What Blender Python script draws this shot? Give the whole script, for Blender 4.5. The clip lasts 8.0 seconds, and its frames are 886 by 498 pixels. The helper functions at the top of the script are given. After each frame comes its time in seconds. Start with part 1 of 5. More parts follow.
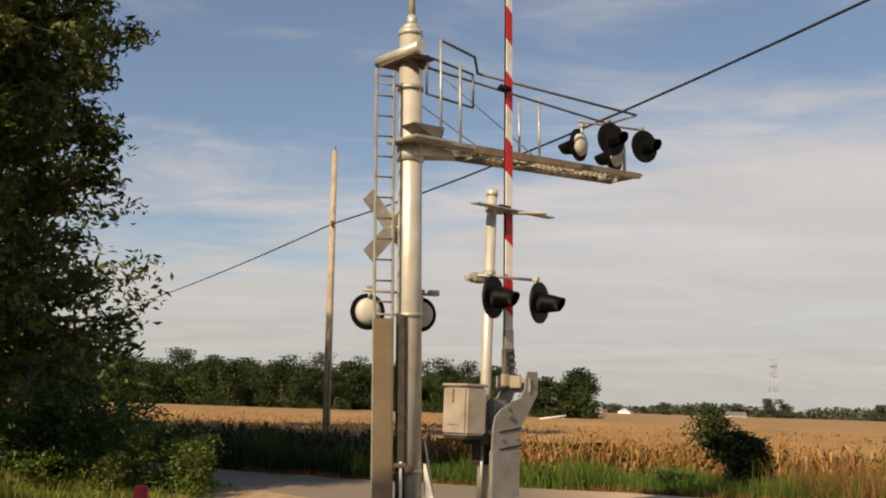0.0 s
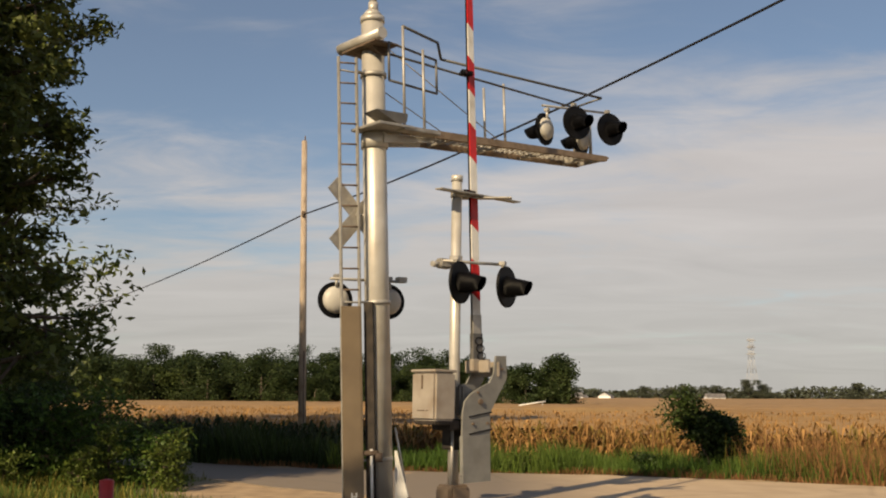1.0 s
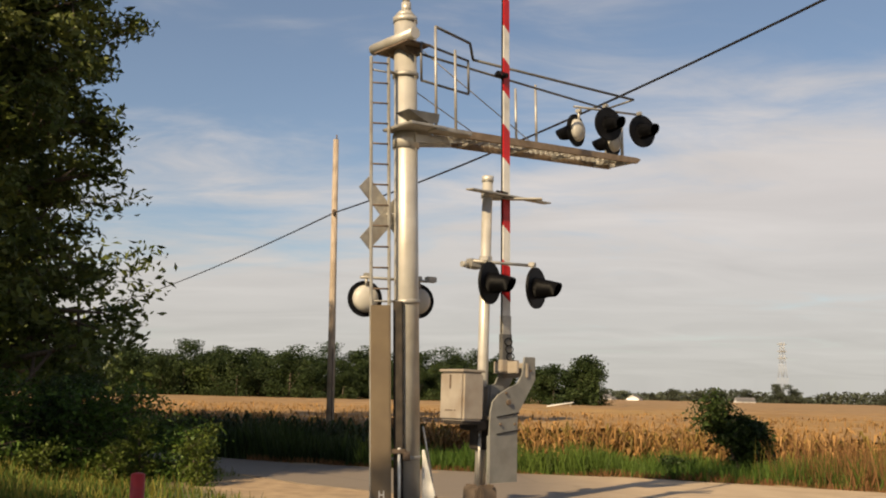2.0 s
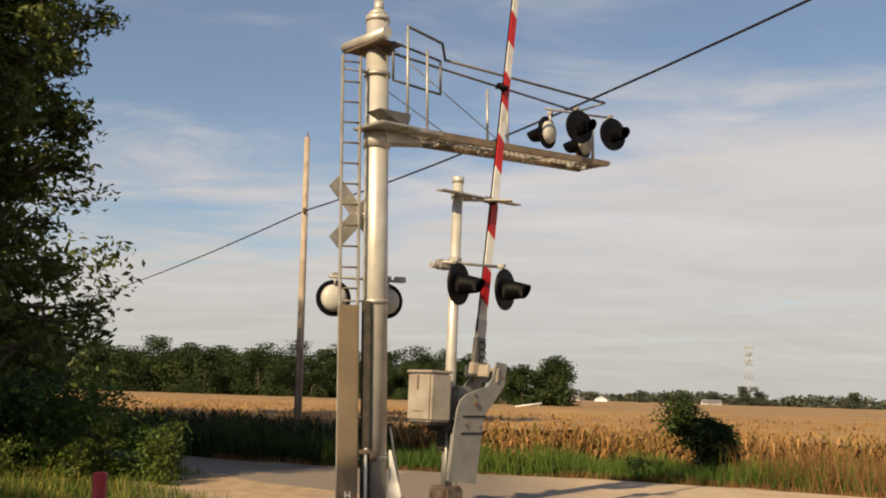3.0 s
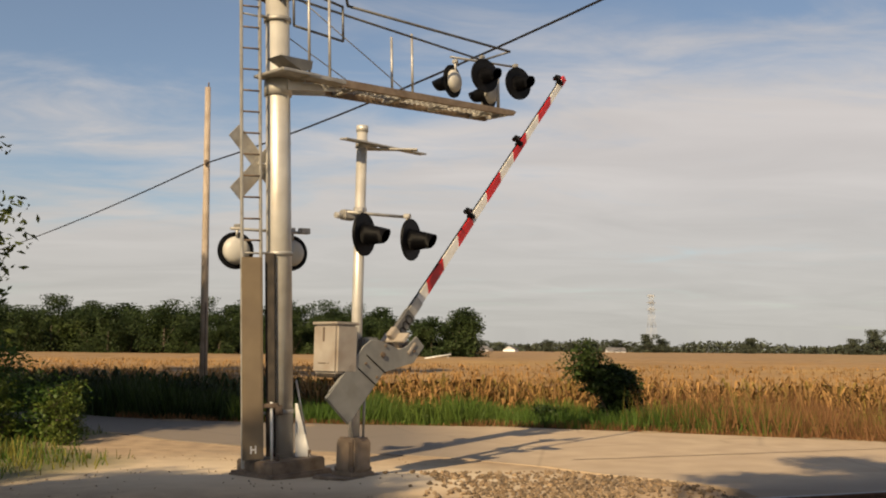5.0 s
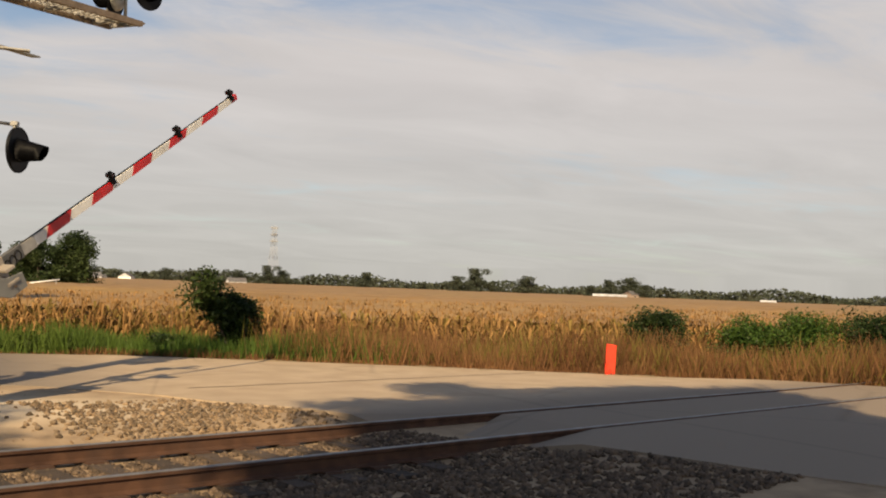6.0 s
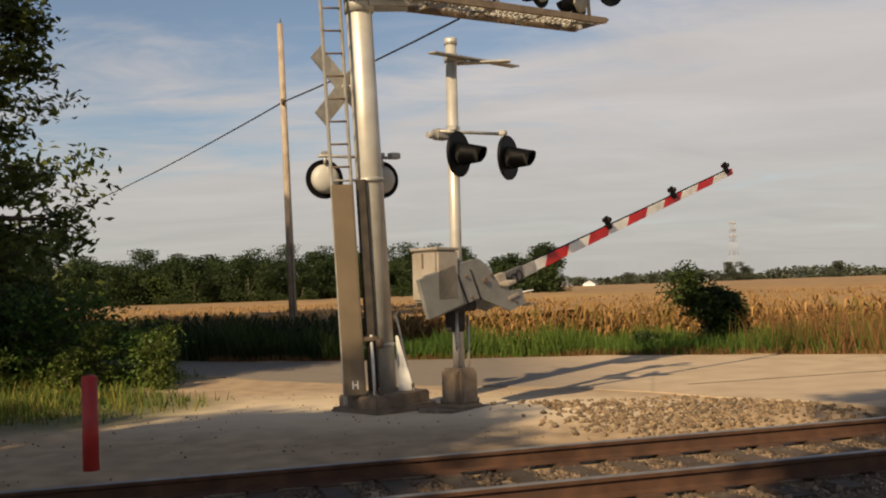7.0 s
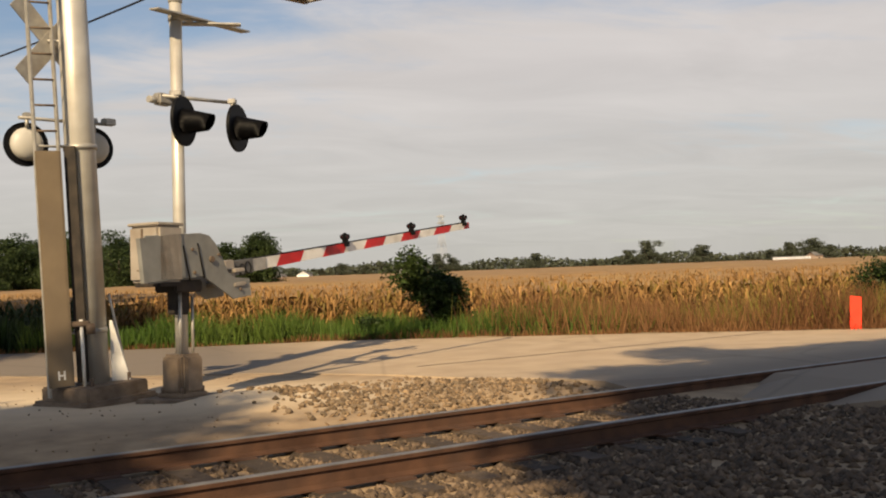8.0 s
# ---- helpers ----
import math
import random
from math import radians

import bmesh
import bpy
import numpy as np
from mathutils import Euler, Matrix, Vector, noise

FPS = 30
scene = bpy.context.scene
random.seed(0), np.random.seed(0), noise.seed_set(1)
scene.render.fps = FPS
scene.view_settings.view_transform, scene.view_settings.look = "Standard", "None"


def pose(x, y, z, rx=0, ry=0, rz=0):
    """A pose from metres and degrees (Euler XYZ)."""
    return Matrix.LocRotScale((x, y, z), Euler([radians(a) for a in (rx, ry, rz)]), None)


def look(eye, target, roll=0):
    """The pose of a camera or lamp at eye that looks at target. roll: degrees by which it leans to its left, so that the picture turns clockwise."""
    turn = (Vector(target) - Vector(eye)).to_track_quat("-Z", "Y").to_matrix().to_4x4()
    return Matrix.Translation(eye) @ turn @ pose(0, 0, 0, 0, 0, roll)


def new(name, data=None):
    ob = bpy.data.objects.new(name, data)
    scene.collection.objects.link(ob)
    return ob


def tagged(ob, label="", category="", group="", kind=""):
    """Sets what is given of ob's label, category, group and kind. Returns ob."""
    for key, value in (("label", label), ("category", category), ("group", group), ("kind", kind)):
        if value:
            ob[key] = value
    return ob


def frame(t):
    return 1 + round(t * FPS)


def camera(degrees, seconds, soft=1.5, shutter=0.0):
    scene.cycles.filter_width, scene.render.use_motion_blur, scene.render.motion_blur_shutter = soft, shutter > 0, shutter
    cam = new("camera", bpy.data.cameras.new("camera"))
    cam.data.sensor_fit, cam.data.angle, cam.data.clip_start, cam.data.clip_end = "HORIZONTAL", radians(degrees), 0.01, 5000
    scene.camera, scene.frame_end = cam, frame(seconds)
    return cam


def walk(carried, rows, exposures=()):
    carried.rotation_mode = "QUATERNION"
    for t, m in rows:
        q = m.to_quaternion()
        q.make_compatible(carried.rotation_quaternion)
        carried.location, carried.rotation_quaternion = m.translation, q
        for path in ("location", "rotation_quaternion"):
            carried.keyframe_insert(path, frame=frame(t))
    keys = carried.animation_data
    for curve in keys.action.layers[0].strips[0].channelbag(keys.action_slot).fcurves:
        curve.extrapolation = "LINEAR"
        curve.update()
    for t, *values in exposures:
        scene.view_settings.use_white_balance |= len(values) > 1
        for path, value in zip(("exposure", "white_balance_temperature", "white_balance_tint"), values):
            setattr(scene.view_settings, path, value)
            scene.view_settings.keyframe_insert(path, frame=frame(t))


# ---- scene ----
cam = camera(47.6, 8.0, soft=2.0)
PATH = [
    (0, (1.397, 0.325, 1.739), (1.187, 2.290, 2.047), 1.78),
    (0.5, (1.528, 0.373, 1.710), (1.389, 2.348, 1.995), 0.45),
    (1, (1.552, 0.356, 1.699), (1.386, 2.328, 1.987), 0.28),
    (1.5, (1.552, 0.330, 1.706), (1.330, 2.300, 1.974), 1.38),
    (1.7, (1.547, 0.322, 1.704), (1.320, 2.288, 1.989), 1.22),
    (3, (1.567, 0.346, 1.725), (1.400, 2.318, 2.011), 1.76),
    (3.5, (1.579, 0.398, 1.727), (1.513, 2.375, 2.018), 0.92),
    (4, (1.607, 0.460, 1.712), (1.580, 2.443, 1.977), 0.61),
    (4.2, (1.611, 0.475, 1.712), (1.551, 2.453, 2.003), 0.67),
    (5.5, (1.598, 0.521, 1.685), (1.862, 2.498, 1.831), 0.26),
    (5.7, (1.625, 0.558, 1.679), (2.156, 2.480, 1.825), -0.39),
    (6, (1.604, 0.645, 1.661), (2.345, 2.501, 1.739), 2.11),
    (6.2, (1.573, 0.741, 1.643), (2.447, 2.536, 1.763), 1.74),
    (6.5, (1.518, 0.929, 1.594), (2.279, 2.773, 1.741), -0.93),
    (6.7, (1.454, 1.057, 1.571), (1.812, 3.018, 1.733), -2.63),
    (6.8, (1.411, 1.126, 1.561), (1.577, 3.117, 1.656), -1.96),
    (7, (1.277, 1.266, 1.527), (1.141, 3.260, 1.607), -2.06),
    (7.2, (1.178, 1.407, 1.504), (1.131, 3.405, 1.581), 1.54),
    (7.3, (1.149, 1.480, 1.495), (1.321, 3.472, 1.531), 0.68),
    (7.5, (1.135, 1.633, 1.459), (1.462, 3.606, 1.497), -0.45),
    (7.8, (1.067, 1.803, 1.402), (1.449, 3.765, 1.472), -2.75),
    (8, (1.077, 1.864, 1.396), (1.503, 3.817, 1.438), -2.06),
]
walk(cam, [(t, look(eye, target, roll)) for t, eye, target, roll in PATH], [(0.0, 0.42), (0.2, 0.2), (0.5, 0.12), (1.0, 0.30), (1.5, 0.48), (3.0, 0.48), (3.5, 0.39), (5.5, 0.38), (6.5, 0.46), (7.0, 0.28), (7.5, 0.42), (8.0, 0.45)])

# ---- light ----
SUN_AZ, SUN_EL = 242.0, 34.0      # where the sun stands: degrees from +x, and above the horizon
sun = new("sun", bpy.data.lights.new("sun", "SUN"))
sun.data.energy, sun.data.angle, sun.data.color = 5.0, radians(0.6), (1.0, 0.765, 0.465)
_a, _e = radians(SUN_AZ), radians(SUN_EL)
SUN_DIR = Vector((math.cos(_a) * math.cos(_e), math.sin(_a) * math.cos(_e), math.sin(_e)))
sun.matrix_world = look(SUN_DIR * 60, (0, 0, 0))

world = bpy.data.worlds.new("sky")
scene.world = world
world.use_nodes = True
wn, wl = world.node_tree.nodes, world.node_tree.links
wn.clear()


def wnode(kind, **kw):
    n = wn.new(kind)
    for k, v in kw.items():
        n.inputs[k].default_value = v
    return n


def wmath(op, a, b=None, clamp=False):
    n = wn.new("ShaderNodeMath")
    n.operation, n.use_clamp = op, clamp
    for i, v in enumerate((a, b)):
        if v is None:
            continue
        if isinstance(v, (int, float)):
            n.inputs[i].default_value = v
        else:
            wl.new(v, n.inputs[i])
    return n.outputs[0]


sky = wn.new("ShaderNodeTexSky")
sky.sky_type, sky.sun_disc = "NISHITA", False
sky.sun_elevation, sky.sun_rotation = _e, radians(90 - SUN_AZ)
sky.air_density, sky.dust_density, sky.ozone_density = 1.0, 0.9, 1.2
coords = wn.new("ShaderNodeTexCoord")
sep = wn.new("ShaderNodeSeparateXYZ")
wl.new(coords.outputs["Generated"], sep.inputs[0])
zc = wmath("MAXIMUM", sep.outputs[2], 0.02)
comb = wn.new("ShaderNodeCombineXYZ")
zz = wmath("ADD", zc, 0.10)
wl.new(wmath("DIVIDE", sep.outputs[0], zz), comb.inputs[0])
wl.new(wmath("DIVIDE", sep.outputs[1], zz), comb.inputs[1])
turn = wn.new("ShaderNodeMapping")
turn.inputs["Rotation"].default_value = (0, 0, radians(-35))
turn.inputs["Scale"].default_value = (0.55, 1.0, 1)
turn.inputs["Location"].default_value = (1.35, 0.6, 0)
wl.new(comb.outputs[0], turn.inputs[0])
big = wnode("ShaderNodeTexNoise", Scale=0.85, Detail=6.0, Roughness=0.52, Distortion=0.35)
fine = wnode("ShaderNodeTexNoise", Scale=3.2, Detail=7.0, Roughness=0.6, Distortion=0.6)
wl.new(turn.outputs[0], big.inputs["Vector"])
wl.new(turn.outputs[0], fine.inputs["Vector"])
cover = wmath("ADD", wmath("MULTIPLY", big.outputs[0], 0.70), wmath("MULTIPLY", fine.outputs[0], 0.50))
edge = wmath("ADD", wmath("MULTIPLY", sep.outputs[0], 0.14), 0.245)
low = wmath("MINIMUM", wmath("MAXIMUM", wmath("MULTIPLY", wmath("SUBTRACT", edge, zc), 2.2), -0.14), 0.22)
cover = wmath("ADD", cover, low)
ramp = wn.new("ShaderNodeMapRange")
ramp.interpolation_type = "SMOOTHSTEP"
ramp.inputs[1].default_value, ramp.inputs[2].default_value = 0.44, 0.80
wl.new(cover, ramp.inputs[0])
cloud = wn.new("ShaderNodeMix")
cloud.data_type = "RGBA"
cloud.inputs[6].default_value = (0.55, 0.527, 0.492, 1)
cloud.inputs[7].default_value = (0.675, 0.622, 0.588, 1)
veil = wnode("ShaderNodeTexNoise", Scale=1.9, Detail=5.0, Roughness=0.55, Distortion=0.8)
wl.new(turn.outputs[0], veil.inputs["Vector"])
hz = wn.new("ShaderNodeMapRange")
hz.inputs[1].default_value, hz.inputs[2].default_value = 0.02, 0.20
wl.new(zc, hz.inputs[0])
wl.new(hz.outputs[0], cloud.inputs[0])
blue = wn.new("ShaderNodeVectorMath")
blue.operation = "SCALE"
blue.inputs["Scale"].default_value = 0.098
wl.new(sky.outputs[0], blue.inputs[0])
mixed = wn.new("ShaderNodeMix")
mixed.data_type = "RGBA"
wl.new(wmath("ADD", wmath("MULTIPLY", ramp.outputs[0], 0.86), 0.07), mixed.inputs[0])
wl.new(blue.outputs[0], mixed.inputs[6])
shade = wn.new("ShaderNodeVectorMath")
shade.operation = "SCALE"
wl.new(cloud.outputs[2], shade.inputs[0])
wl.new(wmath("ADD", wmath("MULTIPLY", veil.outputs[0], 0.34), 0.83), shade.inputs["Scale"])
wl.new(shade.outputs[0], mixed.inputs[7])
bg = wnode("ShaderNodeBackground", Strength=0.73)
wl.new(mixed.outputs[2], bg.inputs["Color"])
wo = wn.new("ShaderNodeOutputWorld")
wl.new(bg.outputs[0], wo.inputs[0])


# ---- materials ----
def material(name, a, b, scale=6.0, rough=0.7, metal=0.0, bump=0.2, bump_scale=40.0, detail=6.0,
             dirt=None, dirt_scale=1.2, dirt_amount=0.5, vary=0.0, island=False, stretch=(1, 1, 1), soft=0.0):
    """Two tones by noise, a larger stain by a second noise, and a fine relief; vary: brightness from piece to piece."""
    m = bpy.data.materials.new(name)
    m.use_nodes = True
    n, l = m.node_tree.nodes, m.node_tree.links
    bsdf = n["Principled BSDF"]
    tc = n.new("ShaderNodeTexCoord")
    mp = n.new("ShaderNodeMapping")
    mp.inputs["Scale"].default_value = stretch
    l.new(tc.outputs["Object"], mp.inputs[0])
    t = n.new("ShaderNodeTexNoise")
    t.inputs["Scale"].default_value, t.inputs["Detail"].default_value = scale, detail
    l.new(mp.outputs[0], t.inputs["Vector"])
    r = n.new("ShaderNodeValToRGB")
    r.color_ramp.elements[0].position, r.color_ramp.elements[1].position = 0.32, 0.68
    r.color_ramp.elements[0].color, r.color_ramp.elements[1].color = (*a, 1), (*b, 1)
    l.new(t.outputs[0], r.inputs[0])
    col = r.outputs[0]
    if dirt:
        t2 = n.new("ShaderNodeTexNoise")
        t2.inputs["Scale"].default_value, t2.inputs["Detail"].default_value = dirt_scale, 5
        l.new(tc.outputs["Object"], t2.inputs["Vector"])
        mr = n.new("ShaderNodeMapRange")
        mr.inputs[1].default_value, mr.inputs[2].default_value = 0.5, 0.75
        mr.inputs[4].default_value = dirt_amount
        l.new(t2.outputs[0], mr.inputs[0])
        mx = n.new("ShaderNodeMix")
        mx.data_type = "RGBA"
        l.new(mr.outputs[0], mx.inputs[0])
        l.new(col, mx.inputs[6])
        mx.inputs[7].default_value = (*dirt, 1)
        col = mx.outputs[2]
    if vary:
        if island:
            src = n.new("ShaderNodeNewGeometry").outputs["Random Per Island"]
        else:
            src = n.new("ShaderNodeObjectInfo").outputs["Random"]
        mr = n.new("ShaderNodeMapRange")
        mr.inputs[3].default_value, mr.inputs[4].default_value = 1 - vary, 1 + vary
        l.new(src, mr.inputs[0])
        hsv = n.new("ShaderNodeHueSaturation")
        l.new(mr.outputs[0], hsv.inputs["Value"])
        l.new(col, hsv.inputs["Color"])
        col = hsv.outputs[0]
    l.new(col, bsdf.inputs["Base Color"])
    bsdf.inputs["Roughness"].default_value, bsdf.inputs["Metallic"].default_value = rough, metal
    bsdf.inputs["Specular IOR Level"].default_value = 0.2 if soft or "black" in name else 0.5
    if bump:
        tb = n.new("ShaderNodeTexNoise")
        tb.inputs["Scale"].default_value, tb.inputs["Detail"].default_value = bump_scale, 4
        l.new(mp.outputs[0], tb.inputs["Vector"])
        bp = n.new("ShaderNodeBump")
        bp.inputs["Strength"].default_value, bp.inputs["Distance"].default_value = bump, 0.02
        l.new(tb.outputs[0], bp.inputs["Height"])
        l.new(bp.outputs[0], bsdf.inputs["Normal"])
    if soft:
        tr = n.new("ShaderNodeBsdfTranslucent")
        l.new(col, tr.inputs["Color"])
        ms = n.new("ShaderNodeMixShader")
        ms.inputs[0].default_value = soft
        l.new(bsdf.outputs[0], ms.inputs[1])
        l.new(tr.outputs[0], ms.inputs[2])
        l.new(ms.outputs[0], n["Material Output"].inputs[0])
    return m


M_SILVER = material("aluminium_paint", (0.46, 0.44, 0.40), (0.60, 0.58, 0.53), 3, 0.42, 0.35, 0.06, 60, dirt=(0.30, 0.25, 0.19), dirt_scale=2.2, dirt_amount=0.45)
M_GALV = material("galvanised_steel", (0.33, 0.32, 0.30), (0.48, 0.46, 0.42), 9, 0.5, 0.5, 0.08, 70, dirt=(0.24, 0.19, 0.14), dirt_scale=3, dirt_amount=0.5)
M_DARKSTEEL = material("dull_dark_steel", (0.10, 0.10, 0.10), (0.17, 0.165, 0.155), 8, 0.55, 0.4, 0.08, 60, dirt=(0.20, 0.17, 0.13), dirt_scale=3)
M_TANPANEL = material("weathered_guard_paint", (0.1503, 0.1138, 0.07214), (0.2029, 0.1551, 0.09919), 2.5, 0.6, 0.1, 0.06, 50, dirt=(0.17, 0.13, 0.09), dirt_scale=1.5, dirt_amount=0.6)
M_GREYPLATE = material("grey_weathered_plate", (0.1785, 0.1785, 0.17), (0.255, 0.255, 0.238), 4, 0.62, 0.15, 0.1, 45, dirt=(0.14, 0.12, 0.10), dirt_scale=3, dirt_amount=0.5)
M_BOX = material("dull_silver_housing_paint", (0.32, 0.28, 0.232), (0.416, 0.368, 0.312), 4, 0.5, 0.2, 0.06, 50, dirt=(0.26, 0.20, 0.15), dirt_scale=3.5, dirt_amount=0.6)
M_BLACK = material("black_signal_enamel", (0.003, 0.003, 0.004), (0.006, 0.006, 0.0075), 6, 0.55, 0.0, 0.05, 50)
M_WHITEBACK = material("white_lamp_housing", (0.448, 0.4335, 0.3974), (0.5491, 0.5346, 0.4913), 5, 0.45, 0.0, 0.04, 40, dirt=(0.40, 0.36, 0.28), dirt_scale=5)
M_WHITE = material("white_reflective_sheet", (0.66, 0.65, 0.62), (0.80, 0.79, 0.76), 5, 0.5, 0.0, 0.03, 40, dirt=(0.40, 0.37, 0.32), dirt_scale=4, dirt_amount=0.5)
M_RED = material("red_reflective_sheet", (0.42, 0.010, 0.012), (0.60, 0.018, 0.020), 5, 0.42, 0.0, 0.03, 40, dirt=(0.20, 0.02, 0.02), dirt_scale=4, dirt_amount=0.5)
M_REDLENS = material("dark_red_lens", (0.06, 0.0024, 0.003), (0.096, 0.0048, 0.0048), 5, 0.15, 0.0, 0.0)
M_REDPOST = material("faded_red_marker", (0.28, 0.014, 0.013), (0.42, 0.026, 0.020), 7, 0.55, 0.0, 0.05, 40, dirt=(0.10, 0.02, 0.02), dirt_scale=5)
M_ORANGE = material("fluorescent_orange_sheet", (0.88, 0.036, 0.010), (0.96, 0.050, 0.014), 5, 0.4, 0.0, 0.02, 40)
M_IRON = material("rusted_cast_iron", (0.10, 0.07, 0.05), (0.19, 0.14, 0.10), 8, 0.8, 0.2, 0.3, 50)
# iron with shade painted in, for the gate bracket and the guard strip
M_SHADEIRON = material("shade_dark_iron", (0.018, 0.014, 0.011), (0.045, 0.034, 0.026), 8, 0.75, 0.1, 0.2, 50)
M_BASEBOX = material("grey_cast_base", (0.17, 0.125, 0.085), (0.27, 0.205, 0.145), 6, 0.7, 0.1, 0.2, 50, dirt=(0.16, 0.11, 0.07), dirt_scale=4, dirt_amount=0.6)
M_CONCRETE = material("stained_concrete", (0.13, 0.095, 0.065), (0.24, 0.18, 0.13), 7, 0.9, 0.0, 0.3, 60)
M_RUST = material("rusty_rail_web", (0.05362, 0.02418, 0.01313), (0.1031, 0.04883, 0.02625), 5, 0.85, 0.1, 0.25, 60, dirt=(0.06, 0.035, 0.025), dirt_scale=2, dirt_amount=0.7)
M_RAILTOP = material("worn_bright_rail_head", (0.1815, 0.1705, 0.1595), (0.264, 0.253, 0.242), 5, 0.5, 0.6, 0.05, 80)
M_TIE = material("creosoted_timber", (0.036, 0.0256, 0.0192), (0.088, 0.064, 0.0464), 7, 0.9, 0.0, 0.4, 30, stretch=(1, 6, 6), vary=0.3)
M_STONE = material("pale_ballast_stone", (0.1165, 0.07555, 0.04075), (0.233, 0.1627, 0.09405), 9, 0.9, 0.0, 0.3, 60, vary=0.55, island=True)
M_STONE2 = material("grey_ballast_stone", (0.060, 0.041, 0.026), (0.155, 0.108, 0.070), 9, 0.9, 0.0, 0.3, 60, vary=0.5, island=True)
M_PIECE = material("loose_ballast_stone", (0.1405, 0.09733, 0.05824), (0.2609, 0.1947, 0.1245), 2.0, 0.9, 0.0, 0.3, 6, vary=0.45)
M_POLEWOOD = material("weathered_pole_wood", (0.312, 0.2449, 0.1826), (0.4524, 0.3792, 0.3071), 5, 0.85, 0.0, 0.4, 40, stretch=(6, 6, 0.5), dirt=(0.13, 0.10, 0.075), dirt_scale=1.6, dirt_amount=0.85)
M_WIRE = material("black_cable", (0.012, 0.012, 0.014), (0.02, 0.02, 0.022), 5, 0.6, 0.0, 0.0)
M_BARK = material("tree_bark", (0.05, 0.038, 0.027), (0.12, 0.09, 0.065), 6, 0.9, 0.0, 0.5, 20, stretch=(3, 3, 0.6))
M_LEAF = material("broad_leaf_green", (0.055, 0.083, 0.020), (0.140, 0.162, 0.044), 0.55, 0.5, 0.0, 0.0, vary=0.45, island=True, soft=0.22)
M_LEAFBUSH = material("bush_leaf_green", (0.03432, 0.07293, 0.01201), (0.0858, 0.1373, 0.02574), 0.9, 0.5, 0.0, 0.0, vary=0.45, island=True, soft=0.25)
M_LEAFWEED = material("weed_leaf_green", (0.055, 0.085, 0.014), (0.12, 0.15, 0.03), 0.9, 0.5, 0.0, 0.0, vary=0.45, island=True, soft=0.25)
# the shrubs' own dark green; on the verge weeds it paints tree shade
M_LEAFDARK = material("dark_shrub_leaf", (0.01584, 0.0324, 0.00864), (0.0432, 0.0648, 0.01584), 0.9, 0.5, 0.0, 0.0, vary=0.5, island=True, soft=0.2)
M_WOODS = material("far_woodland_leaf", (0.020, 0.035, 0.011), (0.048, 0.068, 0.020), 0.16, 0.6, 0.0, 0.0, vary=0.35, island=True, soft=0.15)
M_WOODSLIGHT = material("far_willow_leaf", (0.04125, 0.06375, 0.0165), (0.07875, 0.1013, 0.0285), 0.2, 0.6, 0.0, 0.0, vary=0.3, island=True, soft=0.15)
# greyer leaf tone: the haze of distance is mixed into the colour
M_HAZYWOODS = material("haze_tinted_foliage", (0.0306, 0.04039, 0.02326), (0.05508, 0.06426, 0.03794), 0.05, 0.8, 0.0, 0.0, vary=0.25, island=True)
M_CORN = material("ripe_corn_leaf", (0.195, 0.1026, 0.032), (0.351, 0.2052, 0.076), 0.5, 0.65, 0.0, 0.0, vary=0.5, island=True, soft=0.2)
M_CORNLOW = material("green_corn_leaf", (0.12, 0.1014, 0.0224), (0.27, 0.1794, 0.048), 0.5, 0.65, 0.0, 0.0, vary=0.4, island=True, soft=0.2)
# corn leaf with the roadside trees' shade put into its dark tone
M_CORNSHADE = material("shade_darkened_corn_leaf", (0.020, 0.030, 0.009), (0.050, 0.062, 0.018), 0.5, 0.6, 0.0, 0.0, vary=0.4, island=True, soft=0.15)
M_TASSEL = material("corn_canopy", (0.216, 0.1287, 0.0496), (0.304, 0.1872, 0.076), 0.10, 0.85, 0.0, 0.6, 3.0, dirt=(0.28, 0.20, 0.06), dirt_scale=0.02, dirt_amount=0.5)
M_GRASS = material("verge_grass", (0.0465, 0.0924, 0.0132), (0.0992, 0.1452, 0.0264), 0.35, 0.6, 0.0, 0.0, vary=0.4, island=True, soft=0.25)
M_GRASSDRY = material("seeding_brown_grass", (0.1224, 0.0561, 0.0245), (0.2376, 0.1254, 0.0525), 0.35, 0.7, 0.0, 0.0, vary=0.4, island=True, soft=0.2)
M_GRASSYEL = material("yellowing_grass", (0.1224, 0.1184, 0.02016), (0.216, 0.1924, 0.0432), 0.4, 0.6, 0.0, 0.0, vary=0.4, island=True, soft=0.25)
M_WALLWHITE = material("white_farm_siding", (0.80, 0.80, 0.80), (0.86, 0.86, 0.86), 0.6, 0.7, 0.0, 0.0)
M_ROOF = material("grey_shingle_roof", (0.22, 0.21, 0.21), (0.34, 0.33, 0.33), 0.5, 0.8, 0.0, 0.0)
M_BARNRED = material("tan_barn_cladding", (0.30, 0.22, 0.17), (0.42, 0.33, 0.26), 0.5, 0.8, 0.0, 0.0)
M_GLASSDARK = material("dark_window_pane", (0.03, 0.035, 0.04), (0.05, 0.055, 0.06), 2, 0.1, 0.0, 0.0)
# distance haze put into the steel colour, paled towards the sky
M_LATTICE = material("haze_paled_steel", (0.34, 0.35, 0.37), (0.40, 0.41, 0.43), 0.4, 0.7, 0.0, 0.0)


# ---- building helpers ----
AZ = radians(46.0)                # the gate arm and cantilever point this way, square to the road
D = Vector((math.cos(AZ), math.sin(AZ), 0))
N = Vector((-math.sin(AZ), math.cos(AZ), 0))


